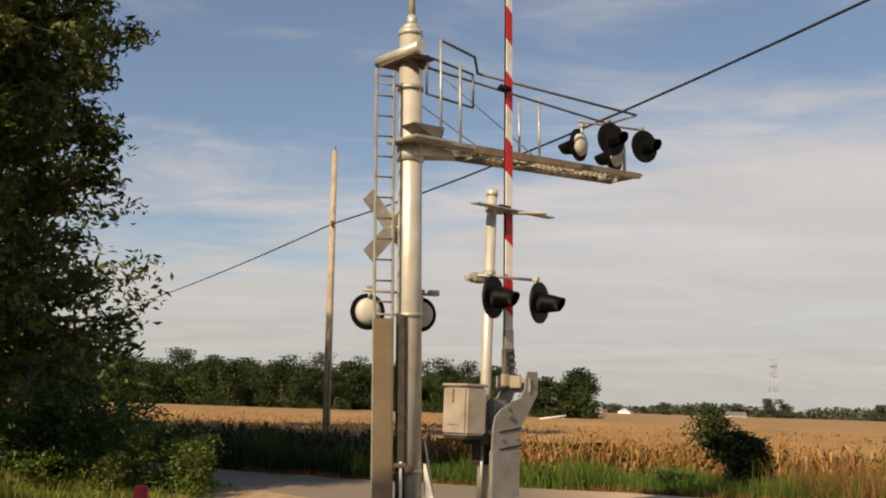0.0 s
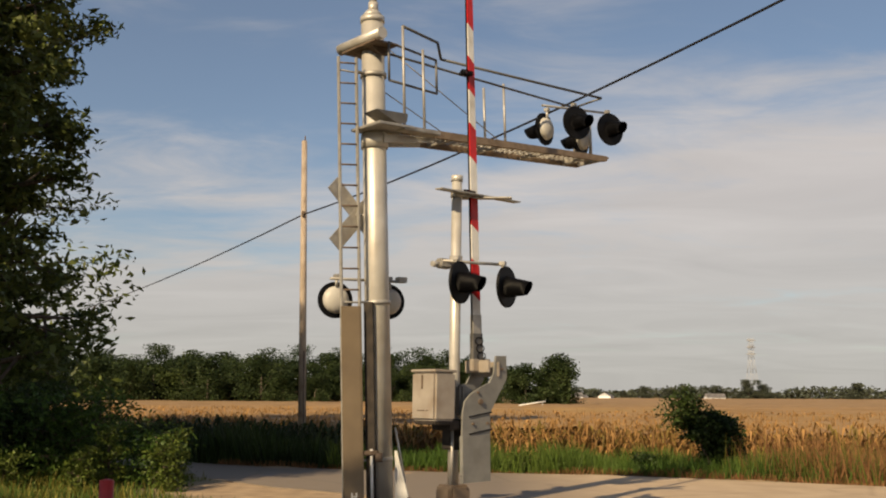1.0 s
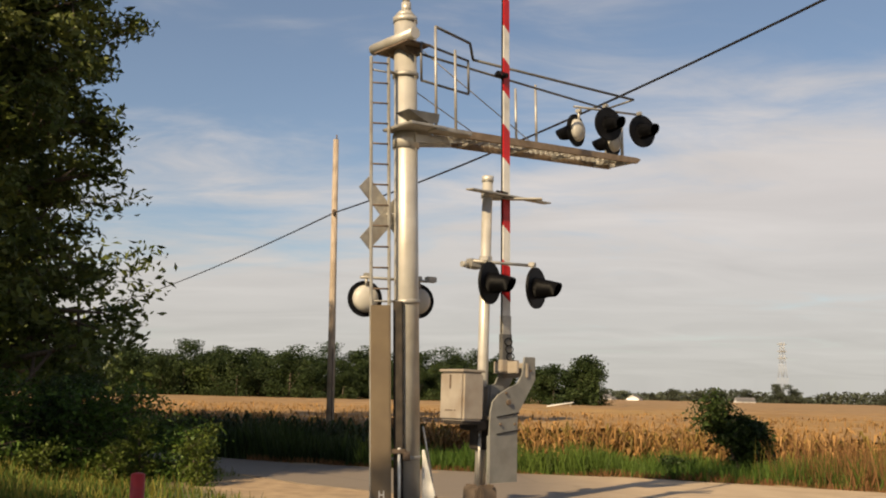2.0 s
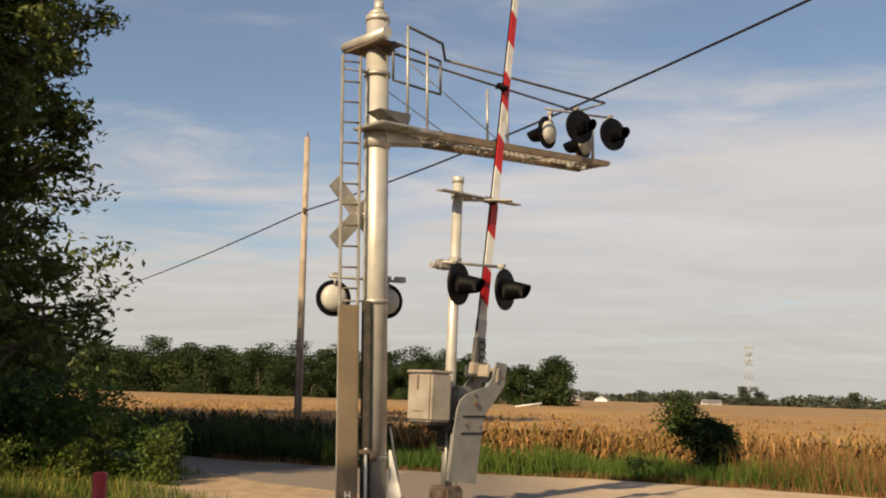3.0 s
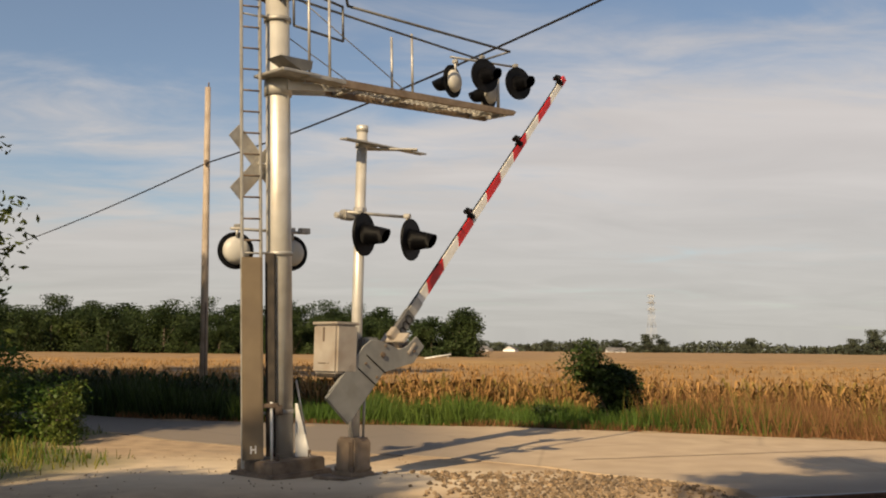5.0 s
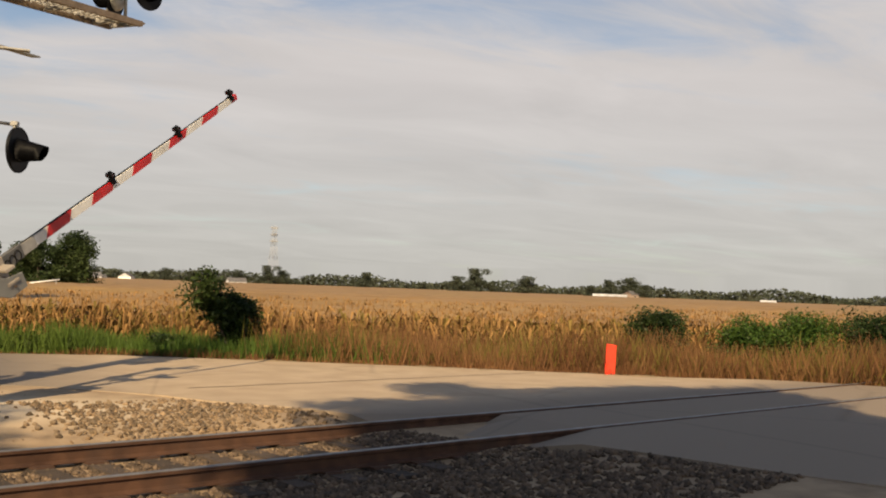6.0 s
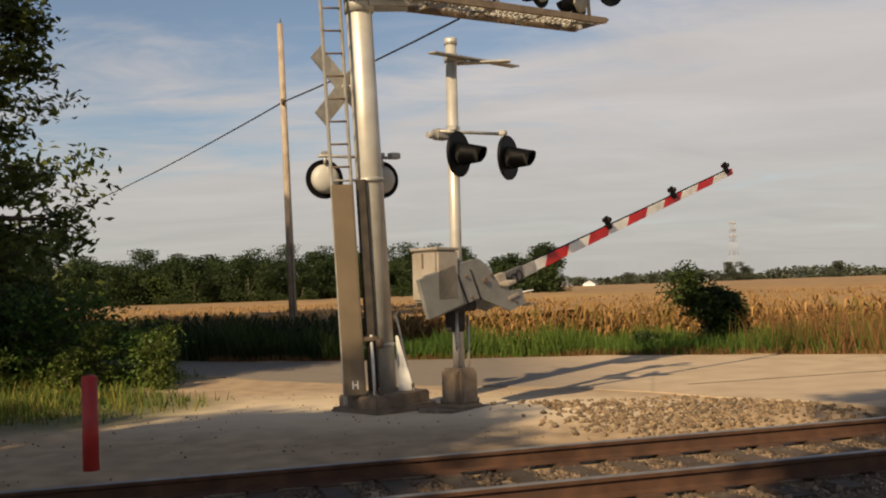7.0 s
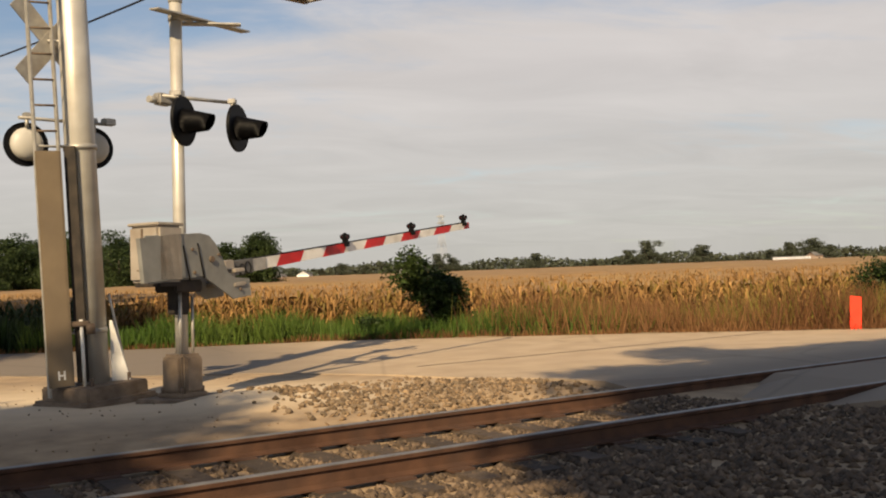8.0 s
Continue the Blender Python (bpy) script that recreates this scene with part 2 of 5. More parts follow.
def finish(name, bm, mat, parent=None, label="", smooth=False):
    me = bpy.data.meshes.new(name)
    bmesh.ops.recalc_face_normals(bm, faces=bm.faces)
    bm.to_mesh(me)
    bm.free()
    for mm in (mat if isinstance(mat, (list, tuple)) else [mat]):
        me.materials.append(mm)
    if smooth:
        me.polygons.foreach_set("use_smooth", [True] * len(me.polygons))
    ob = new(name, me)
    if parent:
        ob.parent = parent
    if label:
        ob["label"] = label
    return ob


def part(name, bm, mat, parent, label="", smooth=False):
    return finish(name, bm, mat, parent, label, smooth)


def thing(name, m, label, category, group="", kind=""):
    ob = new(name)
    ob.matrix_world = m
    return tagged(ob, label, category, group, kind)


def box(bm, size, at=(0, 0, 0), turn=None, bevel=0.0, mat=0):
    m = Matrix.Translation(at) @ (turn.to_4x4() if turn else Matrix()) @ Matrix.Diagonal((*size, 1))
    r = bmesh.ops.create_cube(bm, size=1, matrix=m)
    faces = set(f for v in r["verts"] for f in v.link_faces)
    for f in faces:
        f.material_index = mat
    if bevel:
        edges = list(set(e for v in r["verts"] for e in v.link_edges))
        bmesh.ops.bevel(bm, geom=edges, offset=bevel, segments=2, affect="EDGES")
    return bm


def tube(bm, a, b, r1, r2=None, seg=12, mat=0, caps=True):
    a, b = Vector(a), Vector(b)
    q = (b - a).to_track_quat("Z", "Y").to_matrix().to_4x4()
    m = Matrix.Translation((a + b) / 2) @ q
    r = bmesh.ops.create_cone(bm, cap_ends=caps, segments=seg, radius1=r1, radius2=r1 if r2 is None else r2, depth=(b - a).length, matrix=m)
    for f in set(f for v in r["verts"] for f in v.link_faces):
        f.material_index = mat
        f.smooth = len(f.verts) == 4
    return bm


def prism(bm, outline, y0, y1):
    """A plate with the outline in x and z, from y0 to y1."""
    lo = [bm.verts.new((x, y0, z)) for x, z in outline]
    hi = [bm.verts.new((x, y1, z)) for x, z in outline]
    bm.faces.new(lo)
    bm.faces.new(hi[::-1])
    k = len(outline)
    for i in range(k):
        j = (i + 1) % k
        bm.faces.new((lo[i], lo[j], hi[j], hi[i]))
    return bm


def ball(bm, at, r, sx=1, sy=1, sz=1, u=16, v=10):
    r_ = bmesh.ops.create_uvsphere(bm, u_segments=u, v_segments=v, radius=r, matrix=Matrix.Translation(at) @ Matrix.Diagonal((sx, sy, sz, 1)))
    for f in set(f for q in r_["verts"] for f in q.link_faces):
        f.smooth = True
    return bm


def B():
    return bmesh.new()


def raw(name, verts, faces, mat, parent=None):
    me = bpy.data.meshes.new(name)
    me.from_pydata(verts, [], faces)
    me.materials.append(mat)
    ob = new(name, me)
    if parent:
        ob.parent = parent
    return ob


def quads(name, v4, mat, parent=None):
    """One mesh from an array of quads (k, 4, 3)."""
    k = len(v4)
    me = bpy.data.meshes.new(name)
    me.vertices.add(k * 4)
    me.vertices.foreach_set("co", np.asarray(v4, np.float32).reshape(-1))
    me.loops.add(k * 4)
    me.loops.foreach_set("vertex_index", np.arange(k * 4, dtype=np.int32))
    me.polygons.add(k)
    me.polygons.foreach_set("loop_start", np.arange(0, k * 4, 4, dtype=np.int32))
    me.polygons.foreach_set("loop_total", np.full(k, 4, np.int32))
    me.update(calc_edges=True)
    me.validate()
    me.materials.append(mat)
    ob = new(name, me)
    if parent:
        ob.parent = parent
    return ob


# ---- lie of the land ----
TRACK_AZ = radians(20.5)
U = np.array([math.cos(TRACK_AZ), math.sin(TRACK_AZ)])
V = np.array([-math.sin(TRACK_AZ), math.cos(TRACK_AZ)])
TRACK_C = 8.27                    # the track's middle, along V
NEAR_EDGE = [(-16, 27.5), (-9, 23.8), (-5.5, 21.2), (-3.1, 18.9), (-0.6, 17.3), (1.6, 16.5), (3.3, 15.2), (4.75, 13.1), (5.9, 11.0), (7.6, 8.9), (12, 4.2), (19, -3.5)]
FAR_EDGE = [(-16, 30.6), (-9, 26.4), (-4.6, 23.9), (-0.5, 23.0), (3.3, 22.6), (7.6, 20.9), (12.2, 18.75), (14.8, 16.8), (17.2, 14.7), (20, 11.8), (24, 7.3), (31, -0.7)]


def smooth01(t):
    t = np.clip(t, 0, 1)
    return t * t * (3 - 2 * t)


def far_dist(x, y):
    """Metres beyond the road's far edge, less than nothing on its near side."""
    fx, fy = zip(*FAR_EDGE[:9])
    return (y - np.interp(x, fx, fy)) * 0.93


def lump(x, y):
    return 0.035 * np.sin(1.3 * x + 0.7 * y) * np.sin(0.9 * y - 0.4 * x) + 0.02 * np.sin(3.1 * x + 1.7) * np.sin(2.7 * y)


def gz(x, y):
    x, y = np.asarray(x, float), np.asarray(y, float)
    f = far_dist(x, y)
    z = -0.28 * smooth01(f / 4.0) - 0.75 * smooth01((f - 3.0) / 7.0)
    v = x * V[0] + y * V[1] - TRACK_C
    bump_ = np.where(f > 0, lump(x, y), lump(x, y) * 0.5)
    return z + np.where(np.abs(v) < 3.4, 0, bump_) * smooth01((np.hypot(x, y - 10) - 0) / 40 + 0.4)


# ---- ground, one sheet to the horizon ----
def ground_axis(lo, hi, fine_lo, fine_hi, step, grow):
    pts = list(np.arange(fine_lo, fine_hi + step, step))
    s, p = step, fine_hi
    while p < hi:
        s *= grow
        p += s
        pts.append(p)
    s, p = step, fine_lo
    while p > lo:
        s *= grow
        p -= s
        pts.insert(0, p)
    return np.array(pts)


def ground_z(x, y):
    z = gz(x, y)
    v = x * V[0] + y * V[1] - TRACK_C
    z = z - 0.07 * smooth01((1.9 - np.abs(v)) / 0.5)
    z = z + 0.10 * np.exp(-((x - 1.4) ** 2 + (y - 13.2) ** 2) / 1.1) + 0.06 * np.exp(-((x + 1.2) ** 2 + (y - 12.6) ** 2) / 2.0)
    ex, ey = zip(*sorted((b, a) for a, b in NEAR_EDGE[4:]))
    lim = np.interp(y, ex, ey)
    return z + 0.075 * smooth01((4.5 - np.abs(v)) / 3.0) * smooth01((x - lim + 1.7) / 1.5)


def make_ground():
    xs = ground_axis(-2600, 2600, -20, 24, 0.3, 1.22)
    ys = ground_axis(-900, 3800, -4, 40, 0.3, 1.22)
    gx, gy = np.meshgrid(xs, ys)
    z = ground_z(gx, gy)
    nx, ny = len(xs), len(ys)
    verts = np.stack([gx, gy, z], -1).reshape(-1, 3)
    idx = np.arange(nx * ny).reshape(ny, nx)
    faces = np.stack([idx[:-1, :-1], idx[:-1, 1:], idx[1:, 1:], idx[1:, :-1]], -1).reshape(-1, 4)
    me = bpy.data.meshes.new("ground")
    me.from_pydata(verts.tolist(), [], faces.tolist())
    me.polygons.foreach_set("use_smooth", [True] * len(me.polygons))
    x, y = verts[:, 0], verts[:, 1]
    v = x * V[0] + y * V[1] - TRACK_C
    grass = np.maximum(smooth01((far_dist(x, y) + 0.3) / 0.7), smooth01((-2.2 - x - 0.35 * (y - 14) + 0.6 * np.sin(y * 1.3)) / 1.6) * smooth01((v - 4.6) / 1.5))
    grass = np.maximum(grass, smooth01((-4.0 - v) / 2.0))
    pale = np.exp(-((x - 1.6) ** 2 / 4.5 + (y - 13.6) ** 2 / 1.6)) + 0.9 * np.exp(-((x + 1.5) ** 2 / 9 + (y - 14.2) ** 2 / 5))
    for key, val in (("grass", grass), ("pale", np.clip(pale, 0, 1)), ("field", smooth01((far_dist(x, y) - 5) / 4))):
        at = me.attributes.new(key, "FLOAT", "POINT")
        at.data.foreach_set("value", val.astype(np.float32))
    m = material("earth_and_grass", (0.2601, 0.1833, 0.1101), (0.4075, 0.2948, 0.1789), 3.0, 0.95, 0.0, 0.5, 22, dirt=(0.24, 0.18, 0.12), dirt_scale=0.8, dirt_amount=0.6)
    n, l = m.node_tree.nodes, m.node_tree.links
    bsdf = n["Principled BSDF"]
    col = bsdf.inputs["Base Color"].links[0].from_socket
    for key, tone in (("pale", (0.66, 0.54, 0.38)), ("grass", (0.085, 0.095, 0.028)), ("field", (0.16, 0.11, 0.05))):
        a = n.new("ShaderNodeAttribute")
        a.attribute_name = key
        t = n.new("ShaderNodeTexNoise")
        t.inputs["Scale"].default_value, t.inputs["Detail"].default_value = 5.0, 6
        mm = n.new("ShaderNodeMath")
        mm.operation = "MULTIPLY_ADD"
        mm.inputs[1].default_value, mm.inputs[2].default_value = 0.9, -0.45
        l.new(t.outputs[0], mm.inputs[0])
        ad = n.new("ShaderNodeMath")
        ad.operation, ad.use_clamp = "ADD", True
        l.new(mm.outputs[0], ad.inputs[0])
        l.new(a.outputs["Fac"], ad.inputs[1])
        ml = n.new("ShaderNodeMath")
        ml.operation, ml.use_clamp = "MULTIPLY", True
        l.new(ad.outputs[0], ml.inputs[0])
        sc = n.new("ShaderNodeMath")
        sc.operation, sc.use_clamp = "MULTIPLY", True
        sc.inputs[1].default_value = 4.0
        l.new(a.outputs["Fac"], sc.inputs[0])
        l.new(sc.outputs[0], ml.inputs[1])
        mx = n.new("ShaderNodeMix")
        mx.data_type = "RGBA"
        l.new(ml.outputs[0], mx.inputs[0])
        l.new(col, mx.inputs[6])
        mx.inputs[7].default_value = (*tone, 1)
        col = mx.outputs[2]
    l.new(col, bsdf.inputs["Base Color"])
    me.materials.append(m)
    return tagged(new("ground", me), "flat bare dirt and grass verge running out to farmland", "ground", kind="structure")


make_ground()


def road_material():
    m = material("worn_pale_pavement", (0.3805, 0.2878, 0.1913), (0.4696, 0.3645, 0.2469), 1.6, 0.85, 0.0, 0.18, 55, dirt=(0.40, 0.305, 0.21), dirt_scale=0.45, dirt_amount=0.8)
    n, l = m.node_tree.nodes, m.node_tree.links
    bsdf = n["Principled BSDF"]
    col = bsdf.inputs["Base Color"].links[0].from_socket
    tc = n.new("ShaderNodeTexCoord")
    sp = n.new("ShaderNodeSeparateXYZ")
    l.new(tc.outputs["Object"], sp.inputs[0])
    ns = n.new("ShaderNodeTexNoise")
    ns.inputs["Scale"].default_value, ns.inputs["Detail"].default_value = 0.7, 5
    ma = n.new("ShaderNodeMath")
    ma.operation = "MULTIPLY_ADD"
    ma.inputs[1].default_value = 3.0
    l.new(ns.outputs[0], ma.inputs[0])
    l.new(sp.outputs[0], ma.inputs[2])
    mr = n.new("ShaderNodeMapRange")
    mr.inputs[1].default_value, mr.inputs[2].default_value = 2.6, 4.8
    mr.inputs[3].default_value, mr.inputs[4].default_value = 1.0, 0.0
    l.new(ma.outputs[0], mr.inputs[0])
    mx = n.new("ShaderNodeMix")
    mx.data_type = "RGBA"
    l.new(mr.outputs[0], mx.inputs[0])
    l.new(col, mx.inputs[6])
    mx.inputs[7].default_value = (0.19, 0.155, 0.12, 1)
    dt = n.new("ShaderNodeVectorMath")
    dt.operation = "DOT_PRODUCT"
    dt.inputs[1].default_value = (V[0], V[1], 0)
    l.new(tc.outputs["Object"], dt.inputs[0])
    wob = n.new("ShaderNodeMath")
    wob.operation = "MULTIPLY_ADD"
    wob.inputs[1].default_value = 1.2
    l.new(ns.outputs[0], wob.inputs[0])
    l.new(dt.outputs["Value"], wob.inputs[2])
    near = n.new("ShaderNodeMapRange")
    near.interpolation_type = "SMOOTHSTEP"
    near.inputs[1].default_value, near.inputs[2].default_value = 2.5, 3.9
    mid = n.new("ShaderNodeMath")
    mid.operation = "SUBTRACT"
    mid.inputs[1].default_value = TRACK_C - 0.8
    l.new(wob.outputs[0], mid.inputs[0])
    side = n.new("ShaderNodeMath")
    side.operation = "ABSOLUTE"
    l.new(mid.outputs[0], side.inputs[0])
    near.inputs[3].default_value, near.inputs[4].default_value = 1.0, 0.0
    l.new(side.outputs[0], near.inputs[0])
    # darker tone near the track: tree shade painted into the pale pavement
    shade_mix = n.new("ShaderNodeMix")
    shade_mix.data_type = "RGBA"
    l.new(near.outputs[0], shade_mix.inputs[0])
    l.new(mx.outputs[2], shade_mix.inputs[6])
    shade_mix.inputs[7].default_value = (0.24, 0.19, 0.14, 1)
    mx = shade_mix
    vor = n.new("ShaderNodeTexVoronoi")
    vor.feature = "DISTANCE_TO_EDGE"
    vor.inputs["Scale"].default_value = 0.33
    warp = n.new("ShaderNodeTexNoise")
    warp.inputs["Scale"].default_value = 1.7
    wm = n.new("ShaderNodeMix")
    wm.data_type = "VECTOR"
    wm.inputs[0].default_value = 0.25
    l.new(tc.outputs["Object"], wm.inputs[4])
    l.new(warp.outputs["Color"], wm.inputs[5])
    l.new(wm.outputs[1], vor.inputs["Vector"])
    cr = n.new("ShaderNodeMapRange")
    cr.inputs[1].default_value, cr.inputs[2].default_value = 0.0, 0.012
    cr.inputs[3].default_value, cr.inputs[4].default_value = 0.82, 1.0
    l.new(vor.outputs["Distance"], cr.inputs[0])
    hv = n.new("ShaderNodeHueSaturation")
    l.new(cr.outputs[0], hv.inputs["Value"])
    l.new(mx.outputs[2], hv.inputs["Color"])
    l.new(hv.outputs[0], bsdf.inputs["Base Color"])
    return m


def road_rise(v):
    return 0.018 + 0.087 * smooth01((4.5 - np.abs(v)) / 3.0)


def make_road():
    bm = B()
    pts = NEAR_EDGE + FAR_EDGE[::-1]
    bm.faces.new([bm.verts.new((x, y, 0)) for x, y in pts])
    bmesh.ops.triangulate(bm, faces=bm.faces)
    for k in (-4.5, -3.7, -3.0, -2.2, -1.5, -0.815, -0.64, 0.64, 0.815, 1.5, 2.2, 3.0, 3.7, 4.5):
        c = V * (TRACK_C + k)
        bmesh.ops.bisect_plane(bm, geom=bm.verts[:] + bm.edges[:] + bm.faces[:], plane_co=(c[0], c[1], 0), plane_no=(V[0], V[1], 0))
    bmesh.ops.bisect_plane(bm, geom=bm.verts[:] + bm.edges[:] + bm.faces[:], plane_co=tuple(U * 10.9) + (0,), plane_no=(U[0], U[1], 0))
    kill = []
    for f in bm.faces:
        c = f.calc_center_median()
        v = abs(c.x * V[0] + c.y * V[1] - TRACK_C)
        if 0.64 < v < 0.815:
            kill.append(f)
    bmesh.ops.delete(bm, geom=kill, context="FACES")
    for q in bm.verts:
        u, v = q.co.x * U[0] + q.co.y * U[1], q.co.x * V[0] + q.co.y * V[1] - TRACK_C
        q.co.z = float(road_rise(v)) - (0.12 if abs(v) < 1.4 and u < 10.6 else 0)
    bmesh.ops.recalc_face_normals(bm, faces=bm.faces)
    if sum(f.normal.z for f in bm.faces) < 0:
        bmesh.ops.reverse_faces(bm, faces=bm.faces)
    bmesh.ops.solidify(bm, geom=bm.faces[:], thickness=0.09)
    ob = finish("road", bm, road_material())
    tagged(ob, "worn pale tan paved road crossing the railway track", "road", kind="structure")
    # a saw-cut joint in the pavement, filled with dark sealant
    bm = B()
    a, b = np.array([3.75, 16.13]), np.array([11.0, 18.9])
    prev = None
    for i in range(25):
        p = a + (b - a) * i / 24
        w = np.array([-0.36, 0.93]) * 0.022
        j = 0.02 * math.sin(i * 1.7)
        z = 0.023
        cur = [bm.verts.new((p[0] - w[0], p[1] - w[1] + j, z)), bm.verts.new((p[0] + w[0], p[1] + w[1] + j, z))]
        if prev:
            bm.faces.new((prev[0], cur[0], cur[1], prev[1]))
        prev = cur
    finish("sealant_joint", bm, M_IRON, ob, "dark sealed joint")


make_road()


# ---- railway ----
def track_point(u, v, z=0.0):
    p = U * u + V * (TRACK_C + v)
    return Vector((p[0], p[1], z))


def make_track():
    t = thing("railway_track", pose(0, 0, 0), "rusty steel railway track on dark timber ties", "railway track", kind="structure")
    section = [(-0.068, 0), (0.068, 0), (0.068, 0.012), (0.012, 0.03), (0.010, 0.105), (0.034, 0.118), (0.036, 0.146), (0.030, 0.152), (-0.030, 0.152), (-0.036, 0.146), (-0.034, 0.118), (-0.010, 0.105), (-0.012, 0.03), (-0.068, 0.012)]
    rot = Matrix.Rotation(TRACK_AZ, 4, "Z")
    for side in (-1, 1):
        bm = B()
        a = [bm.verts.new((-60, x, z)) for x, z in section]
        b = [bm.verts.new((90, x, z)) for x, z in section]
        k = len(section)
        for i in range(k):
            j = (i + 1) % k
            f = bm.faces.new((a[i], a[j], b[j], b[i]))
            f.material_index = 1 if i in (6, 7, 8) else 0
        bm.faces.new(a[::-1])
        bm.faces.new(b)
        o = part("rail", bm, [M_RUST, M_RAILTOP], t, "rusty rail with a bright worn head")
        o.matrix_local = Matrix.Translation(track_point(0, side * 0.7525, -0.032)) @ rot
    tie_bm = B()
    box(tie_bm, (0.22, 2.55, 0.17), bevel=0.012)
    plate_bm = B()
    box(plate_bm, (0.19, 0.33, 0.018))
    tie0 = plate0 = None
    rng = random.Random(4)
    for i in range(110):
        u = -24 + i * 0.52 + rng.uniform(-0.03, 0.03)
        x, y, _ = track_point(u, 0)
        if 9.9 < u < 21.5:
            continue
        m = Matrix.Translation(track_point(u, rng.uniform(-0.05, 0.05), -0.121 + rng.uniform(-0.008, 0.004))) @ rot @ Matrix.Rotation(rng.uniform(-0.02, 0.02), 4, "Z")
        if tie0 is None:
            tie0 = part("tie", tie_bm, M_TIE, t, "cracked dark timber tie")
            tie0.matrix_local = m
            plate0 = part("tie_plate", plate_bm, M_RUST, t)
            plate0.matrix_local = Matrix.Translation(track_point(u, 0.7525, -0.034 - 0.009)) @ rot
            tie, pl = tie0, None
        else:
            tie = new("tie", tie0.data)
            tie.parent = t
            tie.matrix_local = m
        for side in (-1, 1):
            if side == 1 and tie is tie0:
                continue
            pl = new("tie_plate", plate0.data)
            pl.parent = t
            pl.matrix_local = Matrix.Translation(track_point(u, side * 0.7525, -0.034)) @ rot


make_track()


# ---- the crossing's signal things ----
def disc_light(parent, at, face, back_white=True, turn=0.0, disc=0.272):
    """A signal head: black round background, hood, red lens and a domed housing behind. face: +1 looks along -y of the thing, -1 along +y."""
    s = -face
    spot, at = at, (0, 0, 0)
    bm = B()
    tube(bm, (at[0], at[1], at[2]), (at[0], at[1] + s * 0.014, at[2]), disc, seg=36)
    ring = disc
    tube(bm, (at[0], at[1] - s * 0.012, at[2]), (at[0], at[1] + s * 0.02, at[2]), ring, ring - 0.006, seg=36, caps=False)
    head = part("signal_head", bm, M_BLACK, parent, "round black signal background")
    # hood, an open half-tube that droops away
    bm = B()
    seg, rad, length = 18, 0.145, 0.36
    rows = []
    for k in range(5):
        f = k / 4
        row = []
        for i in range(seg + 1):
            a = radians(-75 + 330 * i / seg)
            cut = 1 - 0.25 * (1 - math.sin(a)) / 2
            rr = rad * (1 - 0.38 * f)
            row.append(bm.verts.new((at[0] + rr * math.cos(a), at[1] + s * (0.012 + length * f * cut), at[2] + rr * math.sin(a) - 0.035 * f)))
        rows.append(row)
    for k in range(4):
        for i in range(seg):
            bm.faces.new((rows[k][i], rows[k][i + 1], rows[k + 1][i + 1], rows[k + 1][i]))
    bmesh.ops.solidify(bm, geom=bm.faces[:], thickness=0.006)
    part("hood", bm, M_BLACK, head, "black visor hood", smooth=True)
    bm = B()
    ball(bm, (at[0], at[1] + s * 0.02, at[2]), 0.118, 1, 0.22, 1)
    part("lens", bm, M_REDLENS, head, "dark red lens")
    bm = B()
    ball(bm, (at[0], at[1] - s * 0.05, at[2]), 0.178, 1, 0.22 if not back_white else 0.45, 1, 20, 12)
    bmesh.ops.bisect_plane(bm, geom=bm.verts[:] + bm.edges[:] + bm.faces[:], plane_co=(0, -s * 0.015, 0), plane_no=(0, s, 0), clear_outer=True)
    tube(bm, (at[0], at[1] - s * 0.02, at[2]), (at[0], at[1] - s * 0.05, at[2]), 0.190, 0.178, seg=24)
    part("housing", bm, M_WHITEBACK if back_white else M_BLACK, head, "domed white lamp housing", smooth=True)
    bm = B()
    tube(bm, (at[0], at[1] - s * 0.06, at[2] + 0.12), (at[0], at[1] - s * 0.06, at[2] + 0.34), 0.022)
    box(bm, (0.07, 0.09, 0.06), (at[0], at[1] - s * 0.06, at[2] + 0.32), bevel=0.008)
    part("bracket", bm, M_GALV, head)
    head.matrix_local = pose(*spot, 0, 0, turn)
    return head


def blade(size, at, roll, mat, tilt=0.0):
    bm = B()
    box(bm, size, bevel=0.003)
    bmesh.ops.transform(bm, verts=bm.verts, matrix=Matrix.Translation(at) @ Matrix.Rotation(tilt, 4, "X") @ Matrix.Rotation(roll, 4, "Y"))
    return bm


GATE = Vector((0.575, 13.6, 0))
PIVOT = Vector((0.23, -0.02, 1.62))
gate = thing("crossing_gate", pose(GATE.x, GATE.y, 0, 0, 0.8, 46), "silver crossing gate mast with red and white lowering arm", "crossing gate")


